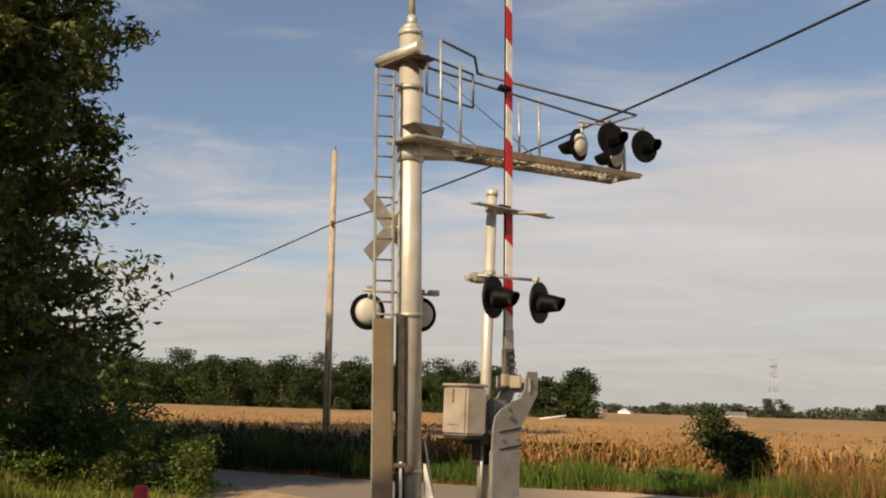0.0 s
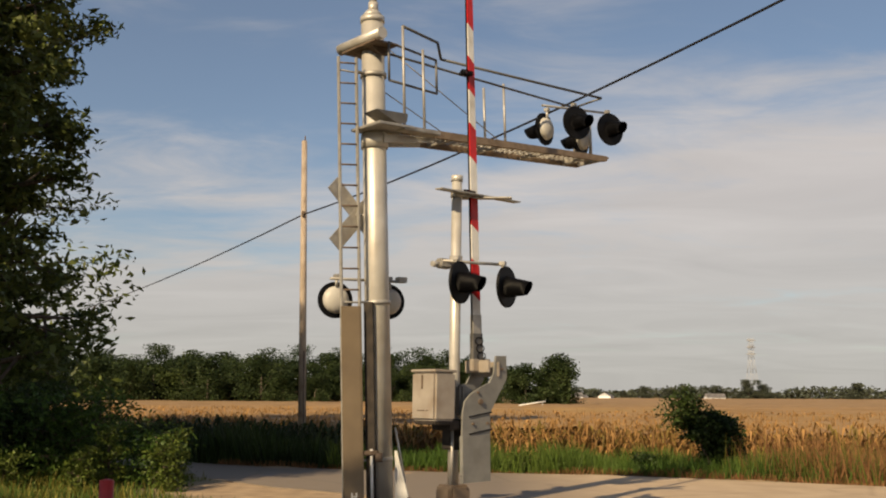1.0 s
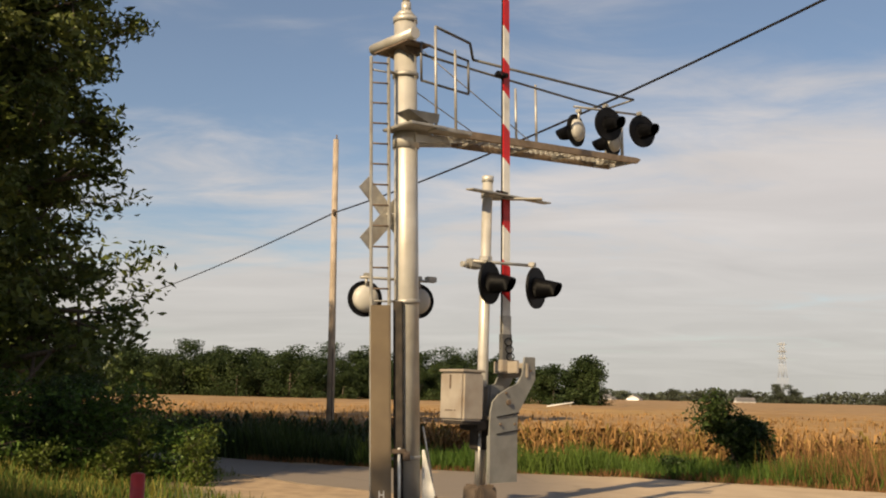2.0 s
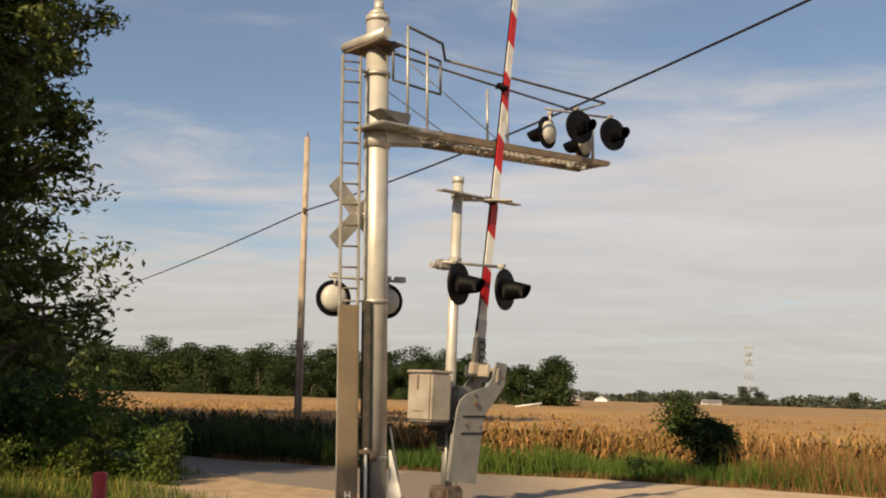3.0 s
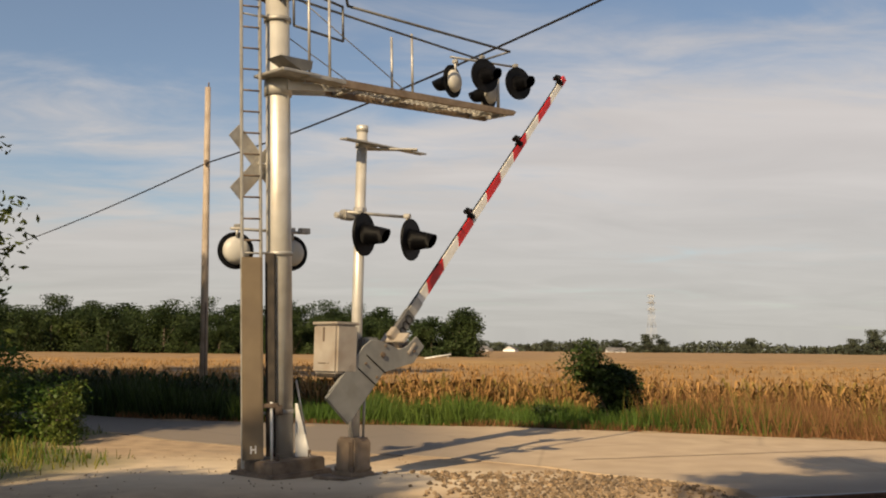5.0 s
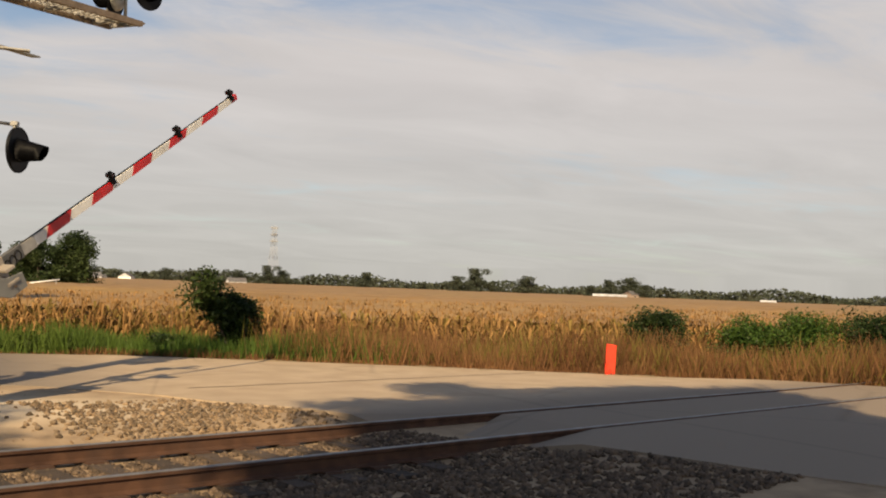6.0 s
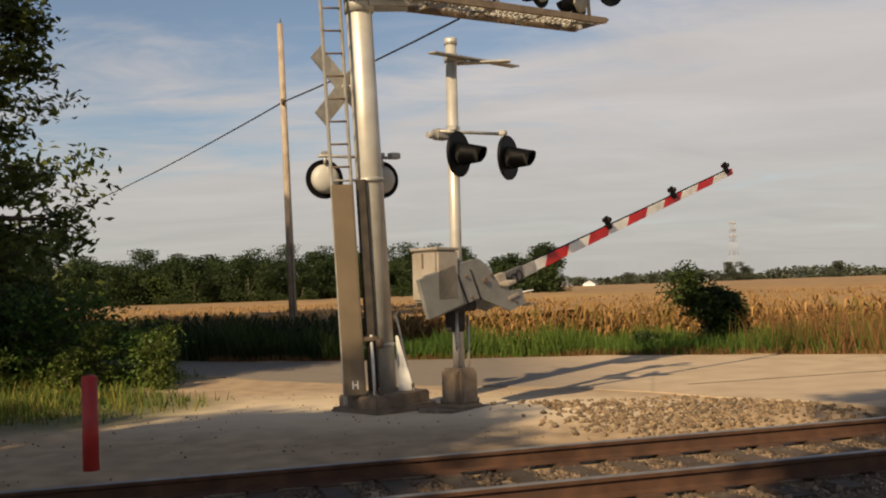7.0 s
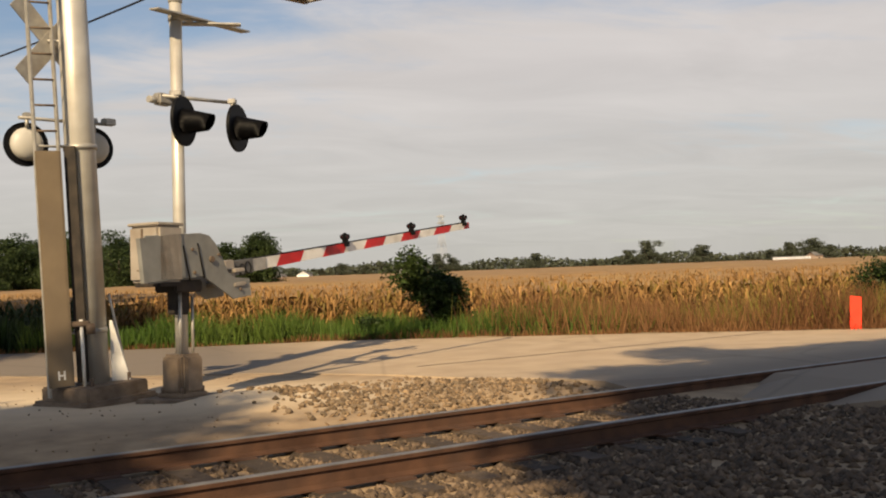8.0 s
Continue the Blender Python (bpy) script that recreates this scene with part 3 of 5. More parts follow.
def make_gate():
    g = gate
    bm = B()
    tube(bm, (0, 0, 0.02), (0, 0, 4.60), 0.072, 0.070, seg=20)
    part("mast", bm, M_SILVER, g, "aluminium-painted steel mast")
    bm = B()
    tube(bm, (0, 0, 4.56), (0, 0, 4.64), 0.080, seg=20)
    part("mast_cap", bm, M_SILVER, g)
    bm = B()
    box(bm, (0.82, 0.66, 0.10), (0, 0, 0.03), bevel=0.02)
    part("foundation", bm, M_CONCRETE, g, "stained concrete foundation")
    bm = B()
    box(bm, (0.30, 0.34, 0.46), (0, 0, 0.33), bevel=0.03)
    box(bm, (0.40, 0.40, 0.05), (0, 0, 0.105), bevel=0.012)
    part("junction_base", bm, M_BASEBOX, g, "cast junction box base with bolted lids")
    for sx, sy in ((-1, 0), (1, 0), (0, -1)):
        bm = B()
        box(bm, (0.035 if sx else 0.24, 0.26 if sx else 0.035, 0.36), (sx * 0.165, sy * 0.185, 0.33), bevel=0.012)
        part("lid", bm, M_BASEBOX, g)
    for sx in (-1, 1):
        for sy in (-1, 1):
            bm = B()
            tube(bm, (sx * 0.16, sy * 0.15, 0.1), (sx * 0.16, sy * 0.15, 0.19), 0.02, seg=6)
            part("bolt", bm, M_IRON, g)
    bm = B()
    tube(bm, (-0.10, -0.085, 0.5), (-0.10, -0.085, 1.30), 0.022)
    tube(bm, (0.10, -0.07, 0.5), (0.10, -0.07, 1.20), 0.018)
    part("conduit", bm, M_GALV, g)
    # mechanism housing
    bm = B()
    box(bm, (0.36, 0.47, 0.62), (-0.385, -0.035, 1.68), bevel=0.03)
    hb = part("mechanism_housing", bm, M_BOX, g, "dull silver gate mechanism housing")
    bm = B()
    box(bm, (0.38, 0.49, 0.035), (-0.385, -0.035, 2.00), bevel=0.01)
    part("housing_lid", bm, M_BOX, hb)
    bm = B()
    box(bm, (0.012, 0.03, 0.18), (-0.570, -0.02, 1.86), bevel=0.004)
    part("latch", bm, M_IRON, hb, "dark latch")
    bm = B()
    box(bm, (0.010, 0.02, 0.012), (-0.567, -0.12, 1.50))
    box(bm, (0.010, 0.14, 0.012), (-0.567, 0.0, 1.50))
    part("stencil_bar", bm, M_IRON, hb)
    # bracket sized and darkened to carry the shadow below the housing
    bm = B()
    box(bm, (0.34, 0.40, 0.05), (-0.36, -0.04, 1.345), bevel=0.01)
    box(bm, (0.42, 0.34, 0.14), (-0.06, -0.03, 1.32), bevel=0.02)
    box(bm, (0.18, 0.20, 0.36), (-0.04, 0, 1.18), bevel=0.02)
    part("mounting_bracket", bm, M_SHADEIRON, g, "iron mounting bracket, blackened for the shade under the housing")
    bm = B()
    box(bm, (0.30, 0.34, 0.40), (0.12, 0, 1.64), bevel=0.03)
    part("gearbox", bm, M_GREYPLATE, g)
    bm = B()
    tube(bm, (PIVOT.x, -0.28, PIVOT.z), (PIVOT.x, 0.28, PIVOT.z), 0.035)
    part("pivot_shaft", bm, M_IRON, g)
    # flashing lights
    bm = B()
    tube(bm, (-0.28, -0.02, 3.45), (0.66, -0.24, 3.47), 0.021)
    tube(bm, (0, 0, 3.38), (0, 0, 3.54), 0.088, seg=20)
    part("crossarm", bm, M_GALV, g, "galvanised light crossarm")
    bm = B()
    box(bm, (0.20, 0.13, 0.13), (-0.20, 0.02, 3.42), bevel=0.02)
    tube(bm, (-0.30, 0.02, 3.40), (-0.40, 0.02, 3.40), 0.04)
    part("terminal_box", bm, M_GALV, g)
    disc_light(g, (-0.115, -0.215, 3.16), 1, False, 18, 0.28)
    disc_light(g, (0.625, -0.33, 3.155), 1, False, 18, 0.28)
    # crossbuck, knocked nearly flat
    cb = part("crossbuck", blade((1.46, 0.15, 0.02), (0.32, -0.10, 4.40), radians(-1), M_GALV, radians(4)), M_GALV, g, "weathered sign blade lying almost flat")
    bm = B()
    box(bm, (0.8, 0.15, 0.02), bevel=0.003)
    bmesh.ops.transform(bm, verts=bm.verts, matrix=Matrix.Translation((0.38, -0.10, 4.372)) @ Matrix.Rotation(radians(-48), 4, "Z") @ Matrix.Rotation(radians(3), 4, "X"))
    part("crossbuck_blade", bm, M_GALV, cb)
    bm = B()
    tube(bm, (0, 0, 4.34), (0, 0, 4.44), 0.085, seg=20)
    box(bm, (0.18, 0.06, 0.04), (0.10, -0.06, 4.38))
    part("sign_clamp", bm, M_GALV, cb)


make_gate()

# the arm and its counterweights turn about the pivot: x runs along the arm
arm = part("gate_arm", prism(B(), [(0.50, -0.24), (6.25, -0.152), (6.25, -0.058), (0.50, -0.10)], -0.022, 0.022), M_WHITE, gate, "white gate arm with slanted red stripes")


def make_arm():
    def edge(x):
        return -0.2477 + 0.01544 * x, -0.1037 + 0.00737 * x
    for i in range(6):
        x0 = 1.335 + i * 0.945
        x1 = min(x0 + 0.472, 6.252)
        lo0, hi0 = edge(x0)
        lo1, hi1 = edge(x1)
        s = 0.10 if x1 < 6.1 else 0.0
        pr = [(x0, lo0 - 0.002), (x1, lo1 - 0.002), (x1 + s, hi1 + 0.002), (x0 + 0.10, hi0 + 0.002)]
        part("red_stripe", prism(B(), pr, -0.0245, 0.0245), M_RED, arm, "red reflective stripe")
    bm = B()
    prism(bm, [(0.42, -0.26), (0.90, -0.250), (0.90, -0.078), (0.42, -0.08)], -0.034, 0.034)
    part("arm_adapter", bm, M_DARKSTEEL, arm, "grey metal arm adapter")
    bm = B()
    prism(bm, [(0.90, -0.240), (1.15, -0.238), (1.15, -0.088), (0.90, -0.088)], -0.030, 0.030)
    part("arm_sleeve", bm, M_GALV, arm)
    # top cable and lamps
    bm = B()
    xs = [0.7, 2.2, 3.9, 5.0, 6.0]
    for a, b in zip(xs, xs[1:]):
        tube(bm, (a, 0, edge(a)[1] + 0.012), (b, 0, edge(b)[1] + 0.012), 0.010, seg=6)
    part("arm_cable", bm, M_BLACK, arm)
    for x in (2.80, 4.48, 6.06):
        z = edge(x)[1]
        bm = B()
        box(bm, (0.06, 0.13, 0.06), (x, -0.02, z - 0.01), bevel=0.008)
        box(bm, (0.085, 0.07, 0.17), (x, -0.03, z + 0.065), bevel=0.02)
        lamp = part("arm_lamp", bm, M_BLACK, arm, "small dark gate lamp")
        for sy in (-1, 1):
            bm = B()
            tube(bm, (x, sy * 0.030 - 0.03, z + 0.095), (x, sy * 0.045 - 0.03, z + 0.095), 0.030, seg=12)
            part("lens", bm, M_REDLENS, lamp)
            bm = B()
            tube(bm, (x, sy * 0.032 - 0.03, z + 0.097), (x, sy * 0.06 - 0.03, z + 0.093), 0.038, 0.036, seg=12, caps=False)
            part("hood", bm, M_BLACK, lamp)
    outline = [(0.60, -0.50), (0.30, -0.50), (-0.08, -0.24), (-0.86, -0.24), (-0.86, 0.28), (-0.06, 0.24), (0.08, 0.20), (0.17, 0.10), (0.20, -0.05), (0.24, -0.18), (0.36, -0.26), (0.60, -0.30)]
    for y in (-0.22, 0.22):
        rim = outline if y < 0 else [(0.60, -0.50), (0.30, -0.50), (-0.08, -0.24), (-0.20, 0.0), (-0.06, 0.16), (0.17, 0.10), (0.20, -0.05), (0.24, -0.18), (0.36, -0.26), (0.60, -0.30)]
        rim = [(x - 0.07, z + 0.07) if x < 0.2 else (x, z) for x, z in rim]
        bm = prism(B(), rim, y - 0.014, y + 0.014)
        bmesh.ops.bevel(bm, geom=bm.edges[:], offset=0.005, segments=1, affect="EDGES")
        pl = part("counterweight_arm", bm, M_GREYPLATE, arm, "grey curved steel counterweight arm")
        if y > 0:
            continue
        s = 1 if y > 0 else -1
        bm = B()
        prism(bm, [(-1.02, -0.15), (-0.43, -0.15), (-0.43, 0.33), (-1.02, 0.33)], y - 0.03, y + 0.03)
        part("counterweight", bm, M_GREYPLATE, pl, "slab counterweight")
        for x in (-0.36, -0.14):
            bm = B()
            tube(bm, (x, y + s * 0.018, -0.20), (x - 0.05, y + s * 0.018, 0.20), 0.010, seg=6)
            part("cable", bm, M_BLACK, pl)
        for px, pz in ((0, 0), (0.12, 0.04), (-0.28, 0.14), (-0.28, -0.12), (0.42, -0.40)):
            bm = B()
            tube(bm, (px, y - s * 0.0, pz), (px, y + s * 0.034, pz), 0.032 if px == 0 else 0.018, seg=6)
            part("bolt", bm, M_IRON, pl)
    bm = B()
    box(bm, (0.20, 0.50, 0.05), (0.42, 0, -0.34), bevel=0.01)
    box(bm, (0.16, 0.46, 0.04), (0.46, 0, -0.18), bevel=0.008)
    box(bm, (0.16, 0.10, 0.32), (0.48, 0, -0.22), bevel=0.01)
    part("yoke", bm, M_BOX, arm, "tan painted yoke between the plates")
    bm = B()
    for k in range(3):
        ring = [(0.60 + 0.10 * k + 0.05 * math.cos(a), -0.04, -0.22 + 0.07 * math.sin(a) + 0.02 * k) for a in [radians(24 * i) for i in range(16)]]
        for a, b in zip(ring, ring[1:]):
            tube(bm, a, b, 0.007, seg=5)
    part("coiled_lead", bm, M_BLACK, arm)


make_arm()

CANT = Vector((-0.405, 14.05, 0))
cant = thing("cantilever_signal", pose(CANT.x, CANT.y, 0, 0, -2.2, 46), "silver cantilever signal mast with ladder, walkway and lights", "railway signal")
RISE = 0.024


def make_cantilever():
    c = cant

    def deck(x):
        return 5.40 + RISE * x
    bm = B()
    tube(bm, (-0.01, 0.01, 0.12), (-0.01, 0.01, 6.97), 0.178, 0.160, seg=32)
    part("mast", bm, M_SILVER, c, "thick aluminium-painted mast")
    bm = B()
    tube(bm, (-0.01, 0.01, 6.92), (-0.01, 0.01, 7.0), 0.172, 0.172, seg=32)
    tube(bm, (-0.01, 0.01, 7.0), (-0.01, 0.01, 7.09), 0.165, 0.095, seg=32)
    tube(bm, (0, 0, 7.06), (0, 0, 7.22), 0.075, 0.068, seg=20)
    tube(bm, (0, 0, 7.2), (0, 0, 8.1), 0.052, seg=16)
    part("mast_head", bm, M_SILVER, c, "stepped mast head")
    bm = B()
    box(bm, (0.86, 0.80, 0.17), (-0.02, -0.02, 0.165), bevel=0.02)
    box(bm, (1.02, 0.96, 0.16), (-0.02, -0.02, 0.02), bevel=0.03)
    part("base_plate", bm, M_CONCRETE, c, "dirty concrete and steel base")
    for sx in (-1, 1):
        for sy in (-1, 1):
            bm = B()
            tube(bm, (sx * 0.26, sy * 0.26, 0.22), (sx * 0.26, sy * 0.26, 0.34), 0.025, seg=6)
            part("anchor_bolt", bm, M_IRON, c)
    # top cross pipe and bracket
    bm = B()
    tube(bm, (-0.20, -0.46, 6.62), (-0.20, 0.52, 6.62), 0.082, seg=20)
    part("cross_pipe", bm, M_SILVER, c, "horizontal pipe across the mast top")
    bm = B()
    box(bm, (0.42, 0.78, 0.03), (-0.06, 0.02, 6.53), bevel=0.005)
    prism(bm, [(-0.20, 6.52), (0.14, 6.52), (0.10, 6.42), (-0.08, 6.42)], -0.2, 0.2)
    part("top_bracket", bm, M_IRON, c, "dark bracket under the pipe")
    # ladder
    la, lb = Vector((-0.578, 0.05, 0)), Vector((-0.352, -0.051, 0))
    bm = B()
    for p in (la, lb):
        box(bm, (0.024, 0.05, 6.18), (p.x, p.y, 3.25), bevel=0.003)
    lad = part("ladder", bm, M_GALV, c, "narrow steel ladder")
    z = 0.55
    while z < 6.3:
        # dark material stands for the shade on the rung's underside
        bm = B()
        tube(bm, (la.x, la.y, z), (lb.x, lb.y, z), 0.013, seg=8)
        part("rung", bm, M_IRON, lad, "round rung, dark as its shaded underside")
        z += 0.285
    for z in (2.95, 6.15, 0.85):
        bm = B()
        for p in (la, lb):
            tube(bm, (p.x * 0.2, p.y * 0.2, z), (p.x, p.y, z), 0.013, seg=8)
        tube(bm, (-0.01, 0.01, z - 0.03), (-0.01, 0.01, z + 0.03), 0.186, seg=28)
        part("ladder_clamp", bm, M_GALV, lad)
    bm = B()
    mid = (la + lb) / 2
    d = (lb - la).normalized()
    ang = math.atan2(d.y, d.x)
    out = Vector((d.y, -d.x, 0))
    if out.x > 0:
        out = -out
    q = Matrix.Rotation(ang, 3, "Z")
    pos = mid + out * 0.05
    box(bm, (0.23, 0.03, 2.62), (pos.x, pos.y, 1.58), q, bevel=0.006)
    guard = part("ladder_guard", bm, M_TANPANEL, c, "tan flat anti-climb panel over the ladder foot")
    for s in (-1, 1):
        bm = B()
        e = mid + d * (s * 0.118)
        box(bm, (0.03, 0.12, 2.62), (e.x, e.y, 1.58), q, bevel=0.004)
        part("guard_flange", bm, M_TANPANEL, guard)
    # added dark strip that paints the guard's shadow beside the mast
    bm = B()
    box(bm, (0.125, 0.05, 2.66), (-0.228, -0.082, 1.62), Matrix.Rotation(radians(-46), 3, "Z"), bevel=0.005)
    part("guard_shade_strip", bm, M_SHADEIRON, guard, "dark strip standing for the shade between guard and mast")
    bm = B()
    for k in (-1, 1):
        e = pos + out * 0.018 + d * (k * 0.030)
        box(bm, (0.018, 0.006, 0.10), (e.x, e.y, 0.40), q)
    e = pos + out * 0.018
    box(bm, (0.06, 0.006, 0.018), (e.x, e.y, 0.40), q)
    part("letter_mark", bm, M_WHITE, guard, "small white letter H")
    # channel and conduits beside the mast
    bm = B()
    tube(bm, (-0.262, -0.145, 0.22), (-0.262, -0.145, 1.0), 0.020)
    part("conduit", bm, M_WHITE, c, "pale conduit pipe")
    bm = B()
    box(bm, (0.22, 0.08, 0.06), (-0.27, -0.13, 0.95), Matrix.Rotation(radians(-46), 3, "Z"), bevel=0.01)
    tube(bm, (-0.19, -0.21, 0.95), (-0.19, -0.21, 0.83), 0.05)
    part("padlock_hasp", bm, M_IRON, c, "rusty hasp")
    bm = B()
    prism(bm, [(0.02, 0.12), (0.26, 0.12), (0.06, 0.95), (0.03, 0.95)], -0.015, 0.015)
    bmesh.ops.transform(bm, verts=bm.verts, matrix=Matrix.Translation((0.13, -0.10, 0)) @ Matrix.Rotation(radians(-52), 4, "Z"))
    part("stiffener_fin", bm, M_WHITE, c, "white tapered fin at the mast foot")
    bm = B()
    tube(bm, (0.42, 0.0, 0.5), (0.22, -0.05, 1.25), 0.013, seg=8)
    part("grounding_rod", bm, M_WHITE, c)
    # walkway
    W = 0.30
    L = 4.62
    for y in (-W, W):
        bm = B()
        prism(bm, [(0.25, deck(0.25) - 0.11), (L, deck(L) - 0.09), (L + 0.08, deck(L) - 0.02), (L, deck(L) + 0.0), (0.25, deck(0.25))], y - 0.03, y + 0.03)
        part("walkway_beam", bm, M_BASEBOX, c, "steel walkway side beam")
    bm = B()
    box(bm, (0.05, 2 * W, 0.08), (L - 0.02, 0, deck(L) - 0.04), bevel=0.006)
    part("end_member", bm, M_GALV, c)
    for x in (1.2, 2.2, 3.2, 4.2):
        bm = B()
        box(bm, (0.05, 2 * W - 0.06, 0.06), (x, 0, deck(x) - 0.07))
        part("cross_member", bm, M_GALV, c)
    bm = B()
    x = 0.35
    while x < L - 0.05:
        box(bm, (0.012, 2 * W - 0.06, 0.025), (x, 0, deck(x) - 0.02), Matrix.Rotation(radians(20 if int(x * 20) % 2 else -20), 3, "Z"))
        x += 0.055
    for y in (-0.2, -0.1, 0, 0.1, 0.2):
        prism(bm, [(0.3, deck(0.3) - 0.03), (L, deck(L) - 0.03), (L, deck(L) - 0.012), (0.3, deck(0.3) - 0.012)], y - 0.005, y + 0.005)
    part("grating", bm, M_GALV, c, "open steel grating")
    # platform at the mast
    bm = B()
    box(bm, (0.62, 0.66, 0.04), (-0.02, -0.20, 5.34), bevel=0.008)
    part("platform", bm, M_GALV, c, "small steel platform round the mast")
    bm = B()
    prism(bm, [(-0.32, 5.53), (0.22, 5.54), (0.20, 5.42), (0.06, 5.37)], -0.46, -0.16)
    part("gusset_box", bm, M_DARKSTEEL, c, "dark tapering gusset")
    bm = B()
    prism(bm, [(0.0, 5.28), (0.95, 5.34), (0.95, 5.28), (0.0, 5.16)], -0.20, -0.16)
    prism(bm, [(0.0, 5.28), (0.95, 5.34), (0.95, 5.28), (0.0, 5.16)], 0.16, 0.20)
    tube(bm, (-0.01, 0.01, 5.10), (-0.01, 0.01, 5.30), 0.188, seg=28)
    part("arm_bracket", bm, M_SILVER, c, "arm clamp bracket on the mast")
    bm = B()
    box(bm, (0.66, 0.20, 0.06), (0.45, -0.41, deck(0.45) - 0.08), bevel=0.008)
    part("step_ledge", bm, M_GALV, c, "narrow steel ledge under the rail posts")

    # rails
    def rod(name, a, b, r=0.020, mat=M_GALV):
        bm = B()
        tube(bm, a, b, r, seg=10)
        return part(name, bm, M_DARKSTEEL if name == "handrail" else mat, c)
    for x, y, h in ((0.24, -0.36, 1.42), (0.60, -0.36, 1.14), (2.42, W, 1.0), (2.87, W, 1.13), (4.55, W, 1.0)):
        rod("rail_post", (x, y, deck(x) - 0.05), (x, y, deck(x) + h))
    rod("handrail", (0.24, -0.36, deck(0.24) + 1.42), (1.15, -0.06, deck(1.15) + 1.42), 0.021)
    rod("handrail", (1.15, -0.06, deck(1.15) + 1.42), (1.26, 0.0, deck(1.26) + 1.20), 0.021)
    rod("handrail", (1.26, 0.0, deck(1.26) + 1.20), (4.60, -W, deck(4.6) + 1.00), 0.021)
    rod("handrail", (-0.02, -0.30, deck(0) + 1.00), (4.50, W, deck(4.5) + 0.97), 0.018)
    rod("handrail", (-0.02, -0.36, deck(0) + 1.14), (0.97, -0.22, deck(0.97) + 1.08), 0.018)
    rod("handrail", (0.97, -0.22, deck(0.97) + 1.08), (0.97, -0.22, deck(0.97) + 0.58), 0.018)
    rod("handrail", (0.97, -0.22, deck(0.97) + 0.58), (-0.02, -0.36, deck(0) + 0.60), 0.018)
    rod("handrail", (-0.02, -0.36, deck(0) + 1.14), (-0.02, -0.36, deck(0) + 0.60), 0.018)
    rod("handrail", (4.60, W, deck(4.6) + 0.97), (4.60, -W, deck(4.6) + 1.00), 0.018)
    rod("guy_rod", (0.12, -0.05, 6.62), (2.6, 0.0, deck(2.6)), 0.008)
    rod("guy_rod", (0.12, 0.05, 6.0), (1.6, 0.1, deck(1.6)), 0.008)
    # lights at the end of the walkway
    zl = deck(4.6) + 0.40
    rod("light_crossarm", (3.45, 0.0, zl + 0.36), (5.10, 0.0, zl + 0.48), 0.02)
    rod("light_post", (4.62, 0.0, deck(4.6) - 0.02), (4.62, 0.0, zl + 0.36), 0.028)
    disc_light(c, (4.10, -0.16, zl + 0.13), 1, True, -10, 0.28)
    disc_light(c, (4.97, -0.16, zl + 0.14), 1, True, -10, 0.28)
    disc_light(c, (3.68, 0.18, zl + 0.03), -1, True, 12)
    disc_light(c, (4.58, 0.18, zl - 0.03), -1, True, 12)
    # lights and crossbuck low on the mast, turned away
    rod("low_crossarm", (-0.62, 0.24, 3.28), (0.66, 0.24, 3.28), 0.02)
    disc_light(c, (-0.46, 0.36, 3.0), -1, True, -15, 0.25)
    disc_light(c, (0.46, 0.36, 3.0), -1, True, -15, 0.25)
    bm = B()
    box(bm, (0.16, 0.10, 0.08), (0.56, 0.18, 3.30), bevel=0.01)
    part("terminal_box", bm, M_GALV, c)
    xb = None
    for r in (45, -45):
        bm = blade((1.22, 0.016, 0.228), (-0.12, 0.24 + (0.02 if r > 0 else 0), 4.18), radians(r), M_GALV)
        o = part("crossbuck_blade" if xb else "crossbuck", bm, M_GALV, xb or c, "bare grey back of a crossbuck sign blade")
        xb = xb or o
    bm = B()
    tube(bm, (0.1, 0.05, 4.18), (-0.2, 0.22, 4.18), 0.02)
    part("sign_bracket", bm, M_GALV, xb)


make_cantilever()


def marker_post(name, m, r, h, mat, label, flat=False):
    t = thing(name, m, label, "marker post")
    bm = B()
    if flat:
        prism(bm, [(-r, -0.1), (r, -0.1), (r * 0.96, h), (-r * 0.9, h + 0.02)], -0.012, 0.012)
        bmesh.ops.bevel(bm, geom=bm.edges[:], offset=0.004, segments=1, affect="EDGES")
        part("panel", bm, mat, t)
        bm = B()
        box(bm, (0.03, 0.03, h * 0.9), (0, 0.025, h * 0.42))
        part("stake", bm, M_GALV, t)
    else:
        tube(bm, (0, 0, -0.1), (0, 0, h), r, r * 0.97, seg=20)
        part("tube", bm, mat, t)
        bm = B()
        ball(bm, (0, 0, h), r * 0.97, 1, 1, 0.35)
        part("cap", bm, mat, t)
    return t


marker_post("marker_post", pose(-2.60, 10.2, 0), 0.073, 0.84, M_REDPOST, "faded red round marker post beside the track")
marker_post("delineator", pose(12.58, 18.63, 0, 0, 2, -35), 0.105, 0.62, M_ORANGE, "bright orange flexible delineator at the road edge", True)


def make_pole():
    t = thing("utility_pole", pose(-4.63, 28.0, -0.3, 0, -0.8, 0), "weathered bare wooden utility pole", "utility pole")
    bm = B()
    tube(bm, (0, 0, -0.2), (-0.02, 0, 9.2), 0.118, 0.078, seg=16)
    part("shaft", bm, M_POLEWOOD, t)
    bm = B()
    tube(bm, (0.0, 0, 9.2), (0.0, 0, 9.34), 0.02, seg=8)
    part("top_pin", bm, M_IRON, t)
    bm = B()
    box(bm, (0.10, 0.10, 0.16), (0.0, -0.11, 7.05), bevel=0.02)
    part("cable_clamp", bm, M_IRON, t)
    bm = B()
    tube(bm, (0.06, -0.10, 0), (0.05, -0.09, 3.2), 0.02, seg=8)
    part("conduit", bm, M_IRON, t)


